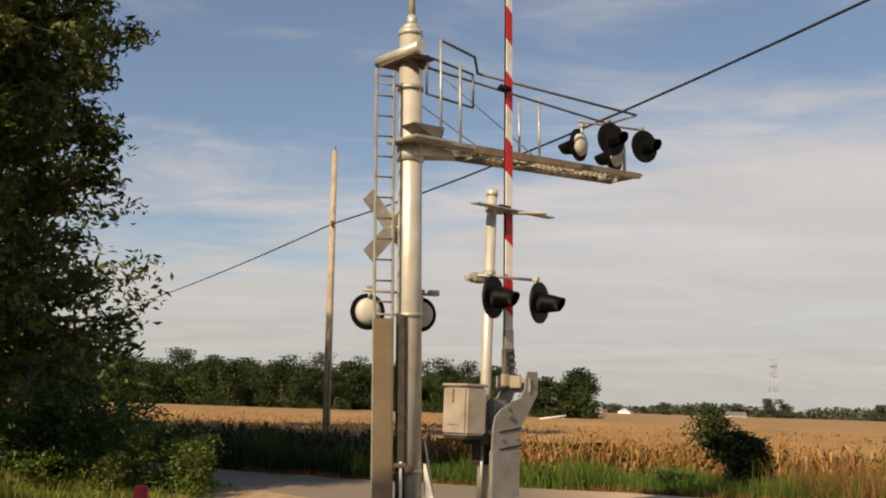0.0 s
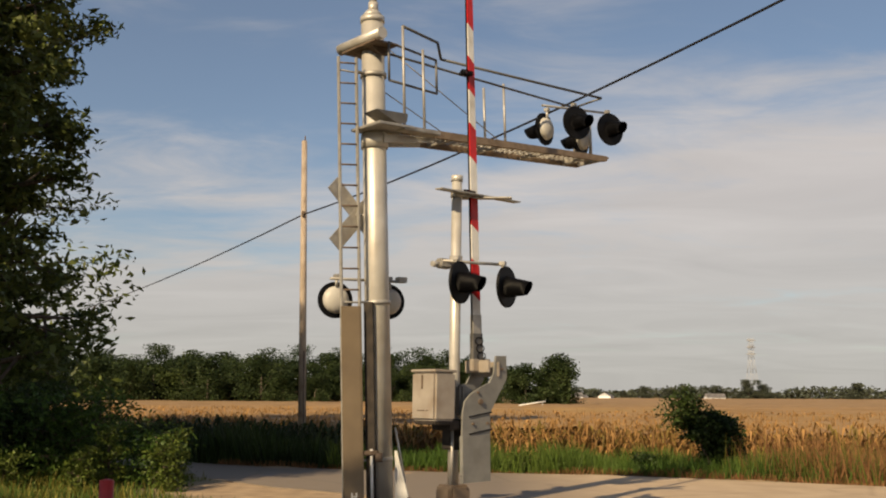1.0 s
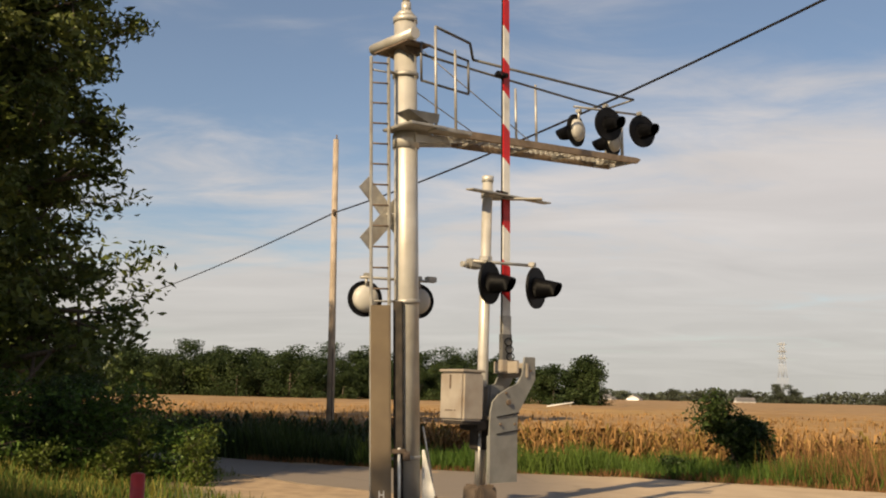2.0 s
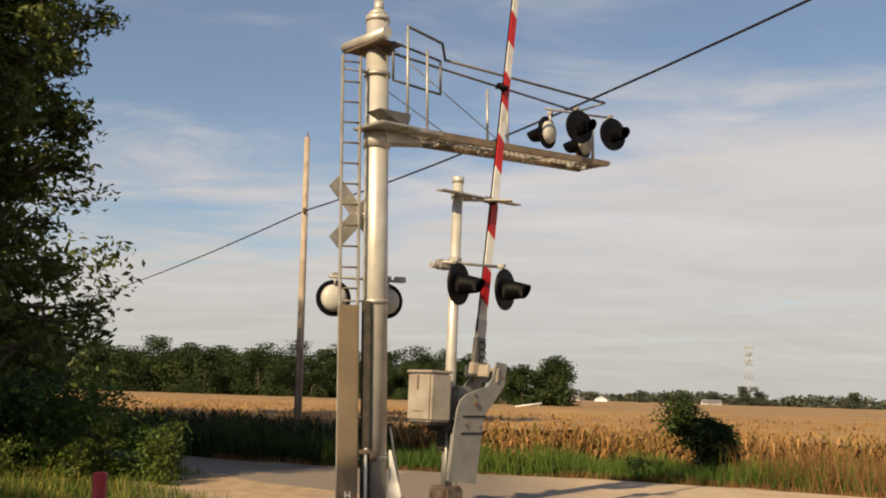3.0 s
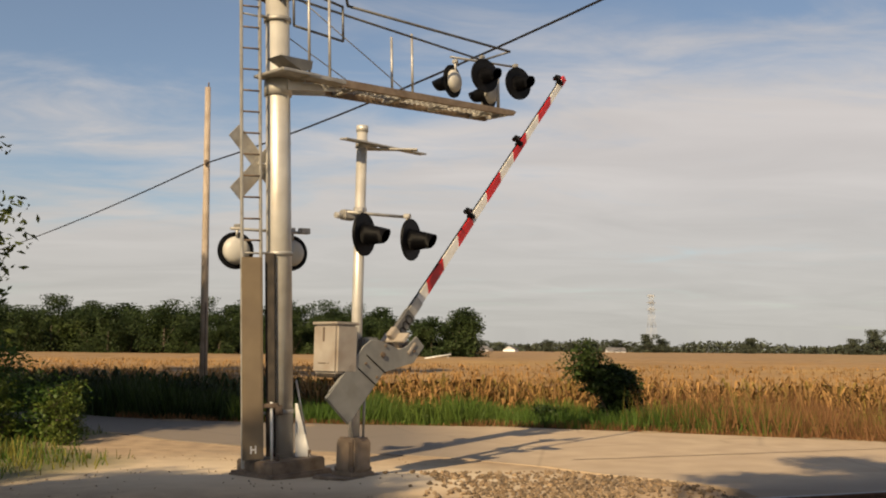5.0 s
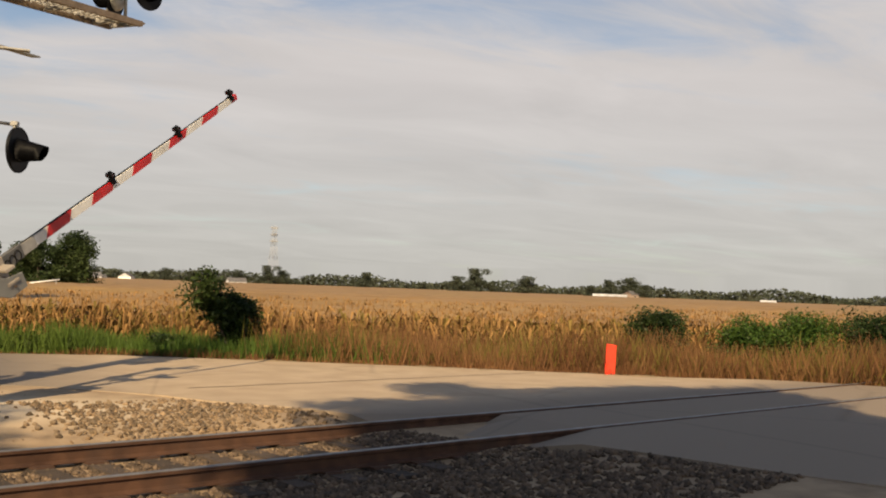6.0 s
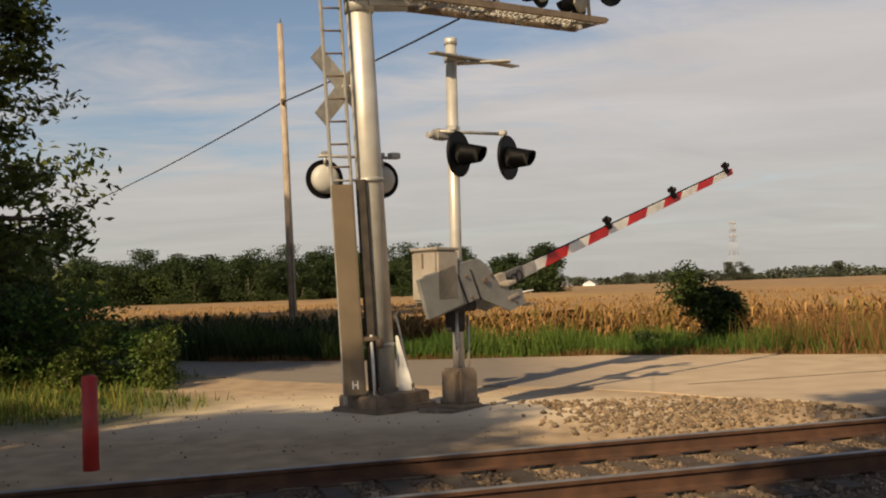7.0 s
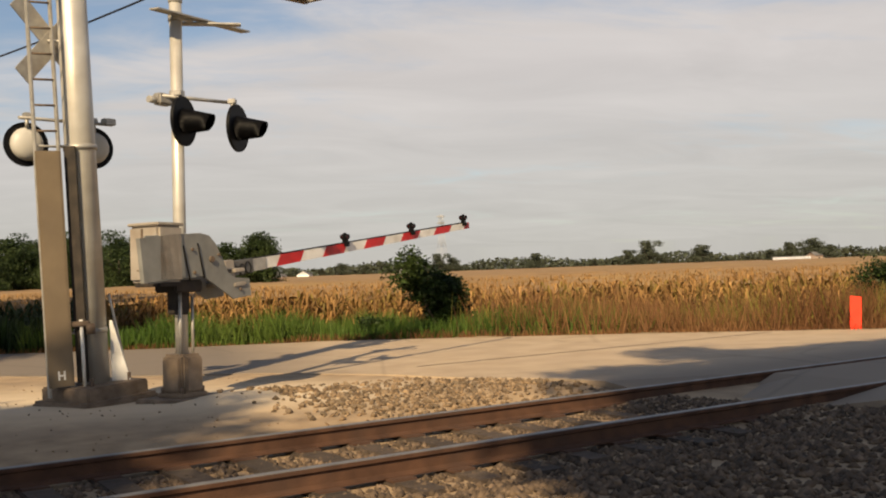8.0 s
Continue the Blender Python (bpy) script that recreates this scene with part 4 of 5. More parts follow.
make_pole()


def cable(name, pts, r):
    bm = B()
    rings = []
    for i, p in enumerate(pts):
        along = (pts[min(i + 1, len(pts) - 1)] - pts[max(i - 1, 0)]).normalized()
        side = along.cross(Vector((0, 0, 1))).normalized()
        up = side.cross(along)
        rings.append([bm.verts.new(p + (side * math.cos(a) + up * math.sin(a)) * r) for a in [radians(60 * k) for k in range(6)]])
    for a, b in zip(rings, rings[1:]):
        for k in range(6):
            bm.faces.new((a[k], a[(k + 1) % 6], b[(k + 1) % 6], b[k]))
    o = finish(name, bm, M_WIRE)
    return tagged(o, "sagging black overhead cable on the pole", "cable")


def sag(a, b, drop, k=14):
    a, b = Vector(a), Vector(b)
    return [a.lerp(b, i / k) - Vector((0, 0, drop * 4 * (i / k) * (1 - i / k))) for i in range(k + 1)]


_right = sag((-4.72, 27.86, 6.73), (20.4, -8.0, 10.6), 1.2, 24)
_left = sag((-29.0, 63.0, 6.6), (-4.72, 27.86, 6.73), 0.35)
cable("overhead_cable", _left + _right[1:], 0.020)


# ---- foliage ----
def leaf_quads(rng, centres, size, droop=0.3, spread=0.5):
    """Pointed, slightly folded leaf pairs at the centres, as quads."""
    k = len(centres)
    d = rng.normal(size=(k, 3))
    d[:, 2] = d[:, 2] * 0.6 - droop
    d /= np.linalg.norm(d, axis=1, keepdims=True)
    s = np.cross(d, rng.normal(size=(k, 3)))
    s /= np.linalg.norm(s, axis=1, keepdims=True)
    ln = size * rng.uniform(0.6, 1.3, (k, 1))
    w = ln * rng.uniform(0.28, spread, (k, 1))
    n = np.cross(d, s) * ln * 0.12
    c = centres
    return np.stack([c - d * ln * 0.5, c + s * w * 0.5 + n, c + d * ln * 0.5, c - s * w * 0.5 + n], 1)


def limbs(bm, rng, base, top, r, n, reach, low, high):
    """A tapered trunk with forking limbs; returns the limb ends."""
    tips = []
    a, b = Vector(base), Vector(top)
    pts = [a.lerp(b, i / 6) + Vector((rng.normal() * r * 0.5, rng.normal() * r * 0.5, 0)) * (i > 0) for i in range(7)]
    for i in range(6):
        tube(bm, pts[i], pts[i + 1], r * (1 - 0.14 * i), r * (1 - 0.14 * (i + 1)), seg=9)
    for k in range(n):
        f = low + (high - low) * k / max(1, n - 1)
        p = a.lerp(b, f)
        az = k * 2.4 + rng.uniform(-0.4, 0.4)
        ln = reach(f) * rng.uniform(0.8, 1.15)
        q = p + Vector((math.cos(az) * ln, math.sin(az) * ln, ln * rng.uniform(0.12, 0.45)))
        mid = p.lerp(q, 0.5) + Vector((0, 0, ln * 0.08))
        rr = r * (1 - 0.8 * f) * 0.4 + 0.012
        tube(bm, p, mid, rr, rr * 0.65, seg=6)
        tube(bm, mid, q, rr * 0.65, rr * 0.25, seg=6)
        tips += [(mid, ln), (q, ln), (p.lerp(mid, 0.6), ln)]
        for j in range(3):
            e = mid.lerp(q, rng.uniform(0, 0.9)) + Vector(rng.normal(size=3)) * ln * 0.28
            tube(bm, mid.lerp(q, 0.3 * j), e, rr * 0.35, rr * 0.12, seg=5)
            tips.append((e, ln))
    return tips


def tree(name, at, height, r, n, reach, low, high, leaf, per, mat, seed, label, lean=(0, 0), clump=0.45, category="tree", group=""):
    rng = np.random.default_rng(seed)
    t = thing(name, pose(*at), label, category, group)
    bm = B()
    tips = limbs(bm, rng, (0, 0, -0.15), (lean[0], lean[1], height), r, n, reach, low, high)
    part("trunk", bm, M_BARK, t, smooth=True)
    cs = []
    for p, ln in tips:
        for _ in range(2):
            c0 = np.array(p) + rng.normal(size=3) * np.array([0.35, 0.35, 0.22]) * clump * 1.2
            cs.append(c0 + np.clip(rng.normal(size=(per // 2, 3)), -1.7, 1.7) * np.array([clump, clump, clump * 0.5]))
    quads("crown", leaf_quads(rng, np.concatenate(cs), leaf), mat, t)
    return t


# the tall tree beside the road, and its neighbours behind it
tree("roadside_tree", (-12.45, 22.9, -0.1), 21.0, 0.33, 92, lambda f: 2.75 * (1.06 - f) ** 0.5 + 0.45, 0.08, 0.98, 0.27, 130, M_LEAF, 11,
     "tall leafy deciduous tree in dark green summer leaf", clump=0.30)
tree("roadside_tree", (-11.6, 14.2, -0.1), 12.5, 0.32, 60, lambda f: 3.0 * (1.06 - f) ** 0.4 + 0.4, 0.42, 0.98, 0.34, 150, M_LEAF, 12,
     "broad leafy deciduous tree in dark green summer leaf", clump=0.5)
tree("roadside_tree", (-16.8, 30.0, -0.6), 21.0, 0.3, 40, lambda f: 4.0 * (1.06 - f) ** 0.6 + 0.4, 0.10, 0.98, 0.34, 90, M_LEAF, 13,
     "leafy deciduous tree at the edge of the cornfield", clump=0.6)
# trees behind the viewer, whose shade falls on the track
tree("trackside_tree", (-0.8, -7.9, 0), 13.2, 0.30, 30, lambda f: 3.4 * (1.12 - f) ** 0.3 + 0.2, 0.58, 0.90, 0.38, 230, M_LEAF, 21,
     "leafy tree standing behind the track", (0.6, 4.6), clump=0.42, group="trees behind the track")
tree("trackside_tree", (-9.2, -5.0, 0), 12.0, 0.30, 30, lambda f: 2.3 * (1.12 - f) ** 0.3 + 0.2, 0.60, 0.94, 0.40, 170, M_LEAF, 23,
     "leafy tree standing behind the track", (-0.1, 2.2), clump=0.5, group="trees behind the track")
tree("trackside_tree", (3.2, -4.2, 0), 11.6, 0.26, 22, lambda f: 1.9 * (1.12 - f) ** 0.3 + 0.2, 0.68, 0.94, 0.38, 130, M_LEAF, 26,
     "leafy tree standing behind the track", (0.4, 4.0), clump=0.42, group="trees behind the track")
tree("trackside_tree", (-15.6, -5.2, 0), 14.0, 0.28, 30, lambda f: 2.8 * (1.12 - f) ** 0.3 + 0.2, 0.55, 0.94, 0.40, 90, M_LEAF, 24,
     "leafy tree standing behind the track", clump=0.55, group="trees behind the track")

# bushes
def bush(name, at, h, w, leaf, per, mat, seed, label, n=16, lean=(0, 0), clump=0.22):
    return tree(name, at, h * 0.8, 0.04 + h * 0.012, n, lambda f: w * (0.75 + 0.5 * math.sin(f * 3.0)) * 0.55, 0.10, 0.95, leaf, per, mat, seed, label, lean, clump, "bush")


bush("verge_bush", (-7.0, 18.9, -0.05), 1.9, 1.45, 0.11, 46, M_LEAFBUSH, 31, "bright green leafy bush on the grass verge", 22)
bush("verge_bush", (-9.2, 18.2, -0.05), 2.2, 1.7, 0.11, 50, M_LEAFBUSH, 32, "tall green bush below the roadside tree", 24)
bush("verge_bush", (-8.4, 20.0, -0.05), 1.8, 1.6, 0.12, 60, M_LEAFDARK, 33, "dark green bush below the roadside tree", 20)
bush("verge_weed", (-5.3, 18.7, -0.05), 1.25, 0.55, 0.09, 34, M_LEAFBUSH, 34, "tall spindly green weeds beside the road", 12)
for i, (x, y, h) in enumerate([(-4.7, 18.0, 1.0), (-5.9, 18.2, 1.35), (-5.0, 18.9, 1.3), (-6.3, 17.7, 0.9), (-7.6, 17.4, 0.8)]):
    bush("verge_weed", (x, y, -0.05), h, 0.32, 0.08, 26, M_LEAFWEED, 130 + i, "tall spindly green weeds beside the road", 9, (0.1 * (i - 2), 0), 0.10)
bush("field_edge_bush", (5.95, 23.95, -0.2), 1.78, 0.44, 0.10, 210, M_LEAFDARK, 35, "dense dark green vine-covered bush at the field edge", 18, (-0.1, 0), 0.16)
tree("field_edge_sapling", (5.8, 23.7, -0.2), 1.72, 0.05, 12, lambda f: 0.36, 0.55, 1.0, 0.12, 40, M_LEAFDARK, 36, "leafy sapling leaning out of the dark bush", (-0.75, -0.1), 0.13, "bush")
bush("field_edge_bush", (4.3, 24.0, -0.2), 0.6, 0.45, 0.11, 40, M_LEAFDARK, 37, "small dark shrub at the field edge", 8, (0, 0), 0.12)
for i, (x, y, h, w) in enumerate([(17.6, 24.4, 1.5, 0.8), (20.0, 23.6, 1.1, 1.0), (21.6, 23.2, 1.35, 1.2), (23.6, 22.6, 1.45, 1.2), (25.6, 22.0, 2.1, 1.2), (27.4, 21.2, 2.2, 1.4), (29.6, 20.4, 2.2, 1.6), (32.4, 19.6, 2.1, 1.6), (35.5, 18.8, 2.2, 1.7)]):
    bush("hedge_shrub", (x, y, -0.15), h, w, 0.10, 130, M_LEAFBUSH if i % 3 else M_LEAFDARK, 40 + i, "green leafy shrub in the brown roadside grass", 14)


# ---- grass ----
def blades(rng, x, y, h, w, lean=0.6):
    k = len(x)
    z = ground_z(x, y) - 0.02
    a = rng.uniform(0, 2 * math.pi, k)
    dx, dy = np.cos(a) * w / 2, np.sin(a) * w / 2
    la = rng.uniform(0, 2 * math.pi, k)
    lx, ly = np.cos(la) * lean * h * rng.uniform(0.2, 1, k), np.sin(la) * lean * h * rng.uniform(0.2, 1, k)
    p0 = np.stack([x - dx, y - dy, z], 1)
    p1 = np.stack([x + dx, y + dy, z], 1)
    p2 = np.stack([x + dx * 0.25 + lx, y + dy * 0.25 + ly, z + h], 1)
    p3 = np.stack([x - dx * 0.25 + lx, y - dy * 0.25 + ly, z + h], 1)
    return np.stack([p0, p1, p2, p3], 1)


def grass_band(name, mat, label, seed, count, x0, x1, f0, f1, h0, h1, w, fade=None):
    rng = np.random.default_rng(seed)
    x = rng.uniform(x0, x1, count)
    fx, fy = zip(*FAR_EDGE[:9])
    y = np.interp(x, fx, fy) + rng.uniform(f0, f1, count)
    keep = np.ones(count, bool)
    if fade:
        keep = rng.uniform(0, 1, count) < smooth01((x - fade[0]) / (fade[1] - fade[0]))
    patch = 0.78 + 0.3 * np.sin(x * 0.9 + seed) * np.sin(y * 1.1 + x * 0.35) + 0.16 * np.sin(x * 2.7 + seed * 2) * np.sin(x * 0.31 + 1.0)
    h = rng.uniform(h0, h1, count) * patch
    o = quads(name, blades(rng, x[keep], y[keep], h[keep], w), mat)
    return tagged(o, label, "grass", kind="stuff")


grass_band("verge_grass", M_GRASS, "lush green grass strip along the far road edge", 51, 32000, -3.0, 12.5, 0.15, 5.0, 0.18, 0.78, 0.022, (9.5, 5.8))
grass_band("brown_grass", M_GRASSDRY, "tall reddish-brown seeding grass along the road edge", 52, 56000, 5.6, 40, 0.15, 5.5, 0.25, 1.12, 0.017, (5.6, 8.0))
grass_band("dry_mixed_grass", M_GRASSYEL, "yellow-green grass mixed into the brown verge", 53, 15000, 5.0, 40, 0.6, 6.0, 0.3, 1.0, 0.022, (5.0, 8.0))
# dark leaf colour here stands for the tree shade over the verge
grass_band("shaded_weeds", M_LEAFDARK, "tall verge weeds, tree shade put into their dark colour", 57, 14000, -16, -2.2, 0.25, 3.2, 0.25, 1.05, 0.045)
grass_band("corner_grass", M_GRASSDRY, "short dry grass edging the pavement", 54, 6000, -6, 14, 0.0, 0.6, 0.05, 0.22, 0.02)


def near_grass():
    rng = np.random.default_rng(55)
    k = 52000
    x = rng.uniform(-16, -1.5, k)
    y = rng.uniform(12.5, 24, k)
    nx, ny = zip(*NEAR_EDGE[:7])
    lim = np.interp(x, nx, ny)
    v = x * V[0] + y * V[1] - TRACK_C
    dens = smooth01((-2.8 - x - 0.30 * (y - 14) + 0.7 * np.sin(y * 1.3)) / 2.6) * smooth01((v - 5.6) / 1.3)
    keep = (y < lim - 0.25) & (rng.uniform(0, 1, k) < dens)
    x, y = x[keep], y[keep]
    h = rng.uniform(0.12, 0.42, len(x)) * (0.6 + 0.7 * smooth01((-4.5 - x) / 4)) * (0.8 + 0.35 * np.sin(x * 1.7) * np.sin(y * 1.4))
    half = rng.uniform(0, 1, len(x)) < 0.5
    tagged(quads("meadow_grass", blades(rng, x[half], y[half], h[half], 0.026, 0.5), M_GRASSYEL), "yellow-green rough grass beside the gravel", "grass", kind="stuff")
    tagged(quads("meadow_grass", blades(rng, x[~half], y[~half], h[~half], 0.026, 0.5), M_GRASS), "green rough grass beside the gravel", "grass", kind="stuff")


near_grass()


# ---- corn ----
def corn(seed, x, y, big, mat, name, label, leaves=9):
    rng = np.random.default_rng(seed)
    k = len(x)
    z = ground_z(x, y)
    h = rng.uniform(0.45, 0.95, k) - z
    out = []
    # stalk, as two crossed strips, with a tassel
    for a in (0.0, 1.57):
        w = 0.018 * big
        dx, dy = math.cos(a) * w, math.sin(a) * w
        lx, ly = rng.normal(0, 0.06, k), rng.normal(0, 0.06, k)
        out.append(np.stack([np.stack([x - dx, y - dy, z], 1), np.stack([x + dx, y + dy, z], 1),
                             np.stack([x + dx * 0.5 + lx, y + dy * 0.5 + ly, z + h], 1), np.stack([x - dx * 0.5 + lx, y - dy * 0.5 + ly, z + h], 1)], 1))
    for i in range(leaves):
        f = 0.25 + 0.72 * (i + rng.uniform(-0.3, 0.3, k)) / leaves
        a = rng.uniform(0, 2 * math.pi, k)
        ln = rng.uniform(0.35, 0.62, k) * big
        w = rng.uniform(0.020, 0.040, k) * big
        up = rng.uniform(0.10, 0.32, k) * (0.6 + 0.6 * f)
        ca, sa = np.cos(a), np.sin(a)
        bx, by, bz = x, y, z + h * f
        mx, my, mz = bx + ca * ln * 0.45, by + sa * ln * 0.45, bz + up * 0.8
        ex, ey, ez = bx + ca * ln * 0.85, by + sa * ln * 0.85, bz + up * 0.8 - rng.uniform(0.10, 0.5, k)
        px, py = -sa * w, ca * w
        out.append(np.stack([np.stack([bx - px * 0.4, by - py * 0.4, bz], 1), np.stack([bx + px * 0.4, by + py * 0.4, bz], 1),
                             np.stack([mx + px, my + py, mz], 1), np.stack([mx - px, my - py, mz], 1)], 1))
        out.append(np.stack([np.stack([mx - px, my - py, mz], 1), np.stack([mx + px, my + py, mz], 1),
                             np.stack([ex + px * 0.2, ey + py * 0.2, ez], 1), np.stack([ex - px * 0.2, ey - py * 0.2, ez], 1)], 1))
    return tagged(quads(name, np.concatenate(out), mat), label, "corn", kind="stuff")


CORN_F = 5.6                      # where the corn begins beyond the road's far edge


def corn_rows(seed, first, rows, gap, step, x0, x1):
    rng = np.random.default_rng(seed)
    fx, fy = zip(*FAR_EDGE[:9])
    fx, fy = list(fx) + [60.0], list(fy) + [13.0]
    px, py = [], []
    for i in range(rows):
        x = np.arange(x0, x1, step)
        x = x + rng.uniform(-0.4, 0.4, len(x)) * step
        base = np.maximum(np.interp(x, fx, fy), 21.0 - 0.05 * x)
        y = base + CORN_F + first + i * gap + rng.uniform(-0.10, 0.10, len(x))
        px.append(x)
        py.append(y)
    return np.concatenate(px), np.concatenate(py)


_x, _y = corn_rows(61, 0.0, 3, 0.76, 0.17, -30, 50)
corn(62, _x, _y, 1.0, M_CORN, "corn_edge_rows", "dry golden corn plants at the edge of the field", 12)
_x, _y = corn_rows(63, 0.4, 3, 0.76, 0.25, -30, 50)
corn(64, _x, _y, 1.0, M_CORNLOW, "corn_edge_rows", "half-green corn plants at the edge of the field", 8)
_x, _y = corn_rows(65, 2.3, 11, 0.76, 0.20, -34, 60)
corn(66, _x, _y, 1.05, M_CORN, "corn_rows", "rows of dry golden corn behind the field edge", 6)
_x, _y = corn_rows(67, 10.5, 22, 1.2, 0.38, -45, 80)
corn(68, _x, _y, 1.4, M_CORN, "corn_rows", "rows of dry golden corn farther out in the field", 5)


# rows in the tree shadow, darkened by colour as well as by the trees
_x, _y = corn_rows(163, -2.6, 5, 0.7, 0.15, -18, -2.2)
corn(164, _x, _y, 1.0, M_CORNSHADE, "green_corn_rows", "corn at the field edge, tree shade put into its dark green", 12)


def corn_canopy():
    xs = ground_axis(-800, 1100, -60, 110, 1.0, 1.12)
    ys = ground_axis(30, 640, 30, 90, 0.8, 1.07)
    ys = ys[ys >= 30]
    gx, gy = np.meshgrid(xs, ys)
    rng = np.random.default_rng(69)
    keep = far_dist(gx, gy) > CORN_F + 2.0
    top = -1.03 + 1.70 + rng.uniform(-0.20, 0.12, gx.shape) * np.clip(1.2 - gy / 260, 0.25, 1)
    top = np.where(keep, top, -1.2)
    nx, ny = len(xs), len(ys)
    idx = np.arange(nx * ny).reshape(ny, nx)
    faces = np.stack([idx[:-1, :-1], idx[:-1, 1:], idx[1:, 1:], idx[1:, :-1]], -1).reshape(-1, 4)
    fk = keep[:-1, :-1] & keep[1:, 1:] & keep[:-1, 1:] & keep[1:, :-1]
    o = raw("corn_canopy", np.stack([gx, gy, top], -1).reshape(-1, 3).tolist(), faces[fk.reshape(-1)].tolist(), M_TASSEL)
    return tagged(o, "wide golden ripe cornfield seen over its tops", "cornfield", kind="stuff")


corn_canopy()


# ---- the far edge of the field ----
def far_crown(name, seed, h, w, leaf, count, mat):
    """A crown of many clumps, built once and shared."""
    rng = np.random.default_rng(seed)
    n = 20
    c = np.stack([rng.normal(0, w * 0.24, n), rng.normal(0, w * 0.20, n), h * rng.uniform(0.16, 0.92, n)], 1)
    c[:, :2] *= (1.25 - 0.75 * (c[:, 2:3] / h))
    p = c[rng.integers(0, n, count)] + np.clip(rng.normal(size=(count, 3)), -1.55, 1.55) * np.array([w * 0.095, w * 0.095, h * 0.06])
    p[:, 2] = np.clip(p[:, 2], 0.2, None)
    return leaf_quads(rng, p, leaf, 0.1, 0.8)


def far_tree(name, at, proto, scale, label, group):
    t = thing(name, pose(*at, 0, 0, (at[0] * 37) % 360), label, "tree", group)
    for kind, me in proto:
        o = new(kind, me)
        o.parent = t
        o.scale = (scale, scale, scale)
    return t


def proto(seed, h, w, leaf, count, mat):
    bm = B()
    tube(bm, (0, 0, -0.5), (0, 0, h * 0.55), 0.22, 0.1, seg=7)
    tube(bm, (0, 0, h * 0.3), (w * 0.2, 0, h * 0.6), 0.1, 0.04, seg=5)
    a = finish("trunk", bm, M_BARK)
    b = quads("crown", far_crown("crown", seed, h, w, leaf, count, mat), mat)
    got = [("trunk", a.data), ("crown", b.data)]
    bpy.data.objects.remove(a)
    bpy.data.objects.remove(b)
    return got


P_DARK = [proto(70 + i, 9.5 + 0.7 * i, 8.0 + 0.8 * i, 0.42, 4600, M_WOODS) for i in range(4)]
P_LIGHT = [proto(80 + i, 8.5, 9.5, 0.48, 3200, M_WOODSLIGHT) for i in range(2)]
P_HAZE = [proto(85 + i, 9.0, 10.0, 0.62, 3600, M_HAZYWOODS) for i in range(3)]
rng_ = random.Random(9)
for i in range(62):
    x = -98 + i * 1.52 + rng_.uniform(-0.8, 0.8)
    light = i in (26, 28, 29, 31)
    far_tree("woodland_tree", (x, 158 + rng_.uniform(-6, 8), -1.0), (P_LIGHT if light else P_DARK)[i % (2 if light else 4)], rng_.uniform(0.72, 0.98) * (0.95 if i < 34 else 0.86),
             "pale green rounded tree at the wood's edge" if light else "dark green tree in the wood beyond the corn", "wood beyond the corn")
for i in range(46):
    far_tree("woodland_tree", (-102 + i * 2.1, 168 + rng_.uniform(-3, 5), -1.0), P_DARK[i % 4], rng_.uniform(0.82, 0.98), "dark green tree in the wood beyond the corn", "wood beyond the corn")
for x, s in ((0.5, 0.64), (2.3, 0.74), (4.2, 0.66), (6.2, 0.82), (6.9, 0.80), (1.4, 0.6), (5.0, 0.6)):
    far_tree("field_tree", (x - 1.0, 131 + rng_.uniform(-2, 2), -1.0), P_DARK[int(x * 2) % 4], s, "dark green tree in a clump standing in the field", "clump of field trees")
for x, y, s in ((157.9, 500, 0.85), (199.7, 450, 1.15), (190.5, 452, 0.8), (222, 440, 0.9), (96, 520, 0.75), (72, 520, 0.6), (60, 515, 0.7), (84, 522, 0.65), (112, 520, 1.0), (120, 525, 0.8), (247, 405, 0.85), (255.7, 402, 0.95), (262, 400, 0.7), (240, 410, 0.6)):
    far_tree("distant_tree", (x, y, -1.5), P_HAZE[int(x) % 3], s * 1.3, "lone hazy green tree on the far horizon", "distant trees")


def far_woods():
    rng = np.random.default_rng(91)
    cs = []
    for i in range(420):
        b = math.radians(-40 + 110 * i / 420)
        r = 620 + rng.uniform(-40, 60)
        hgt = 6.6 + 1.6 * math.sin(i * 0.21) + rng.uniform(-1.0, 1.5)
        c = np.array([math.sin(b) * r, math.cos(b) * r, -1.0])
        cs.append(c + rng.uniform(0, 1, size=(130, 3)) ** 1.4 * np.array([0, 0, hgt]) + rng.normal(size=(130, 3)) * np.array([3.0, 2.0, 0]))
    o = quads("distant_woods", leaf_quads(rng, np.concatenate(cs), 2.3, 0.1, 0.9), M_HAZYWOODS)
    tagged(o, "low hazy line of woods along the horizon", "woods", kind="stuff")


far_woods()


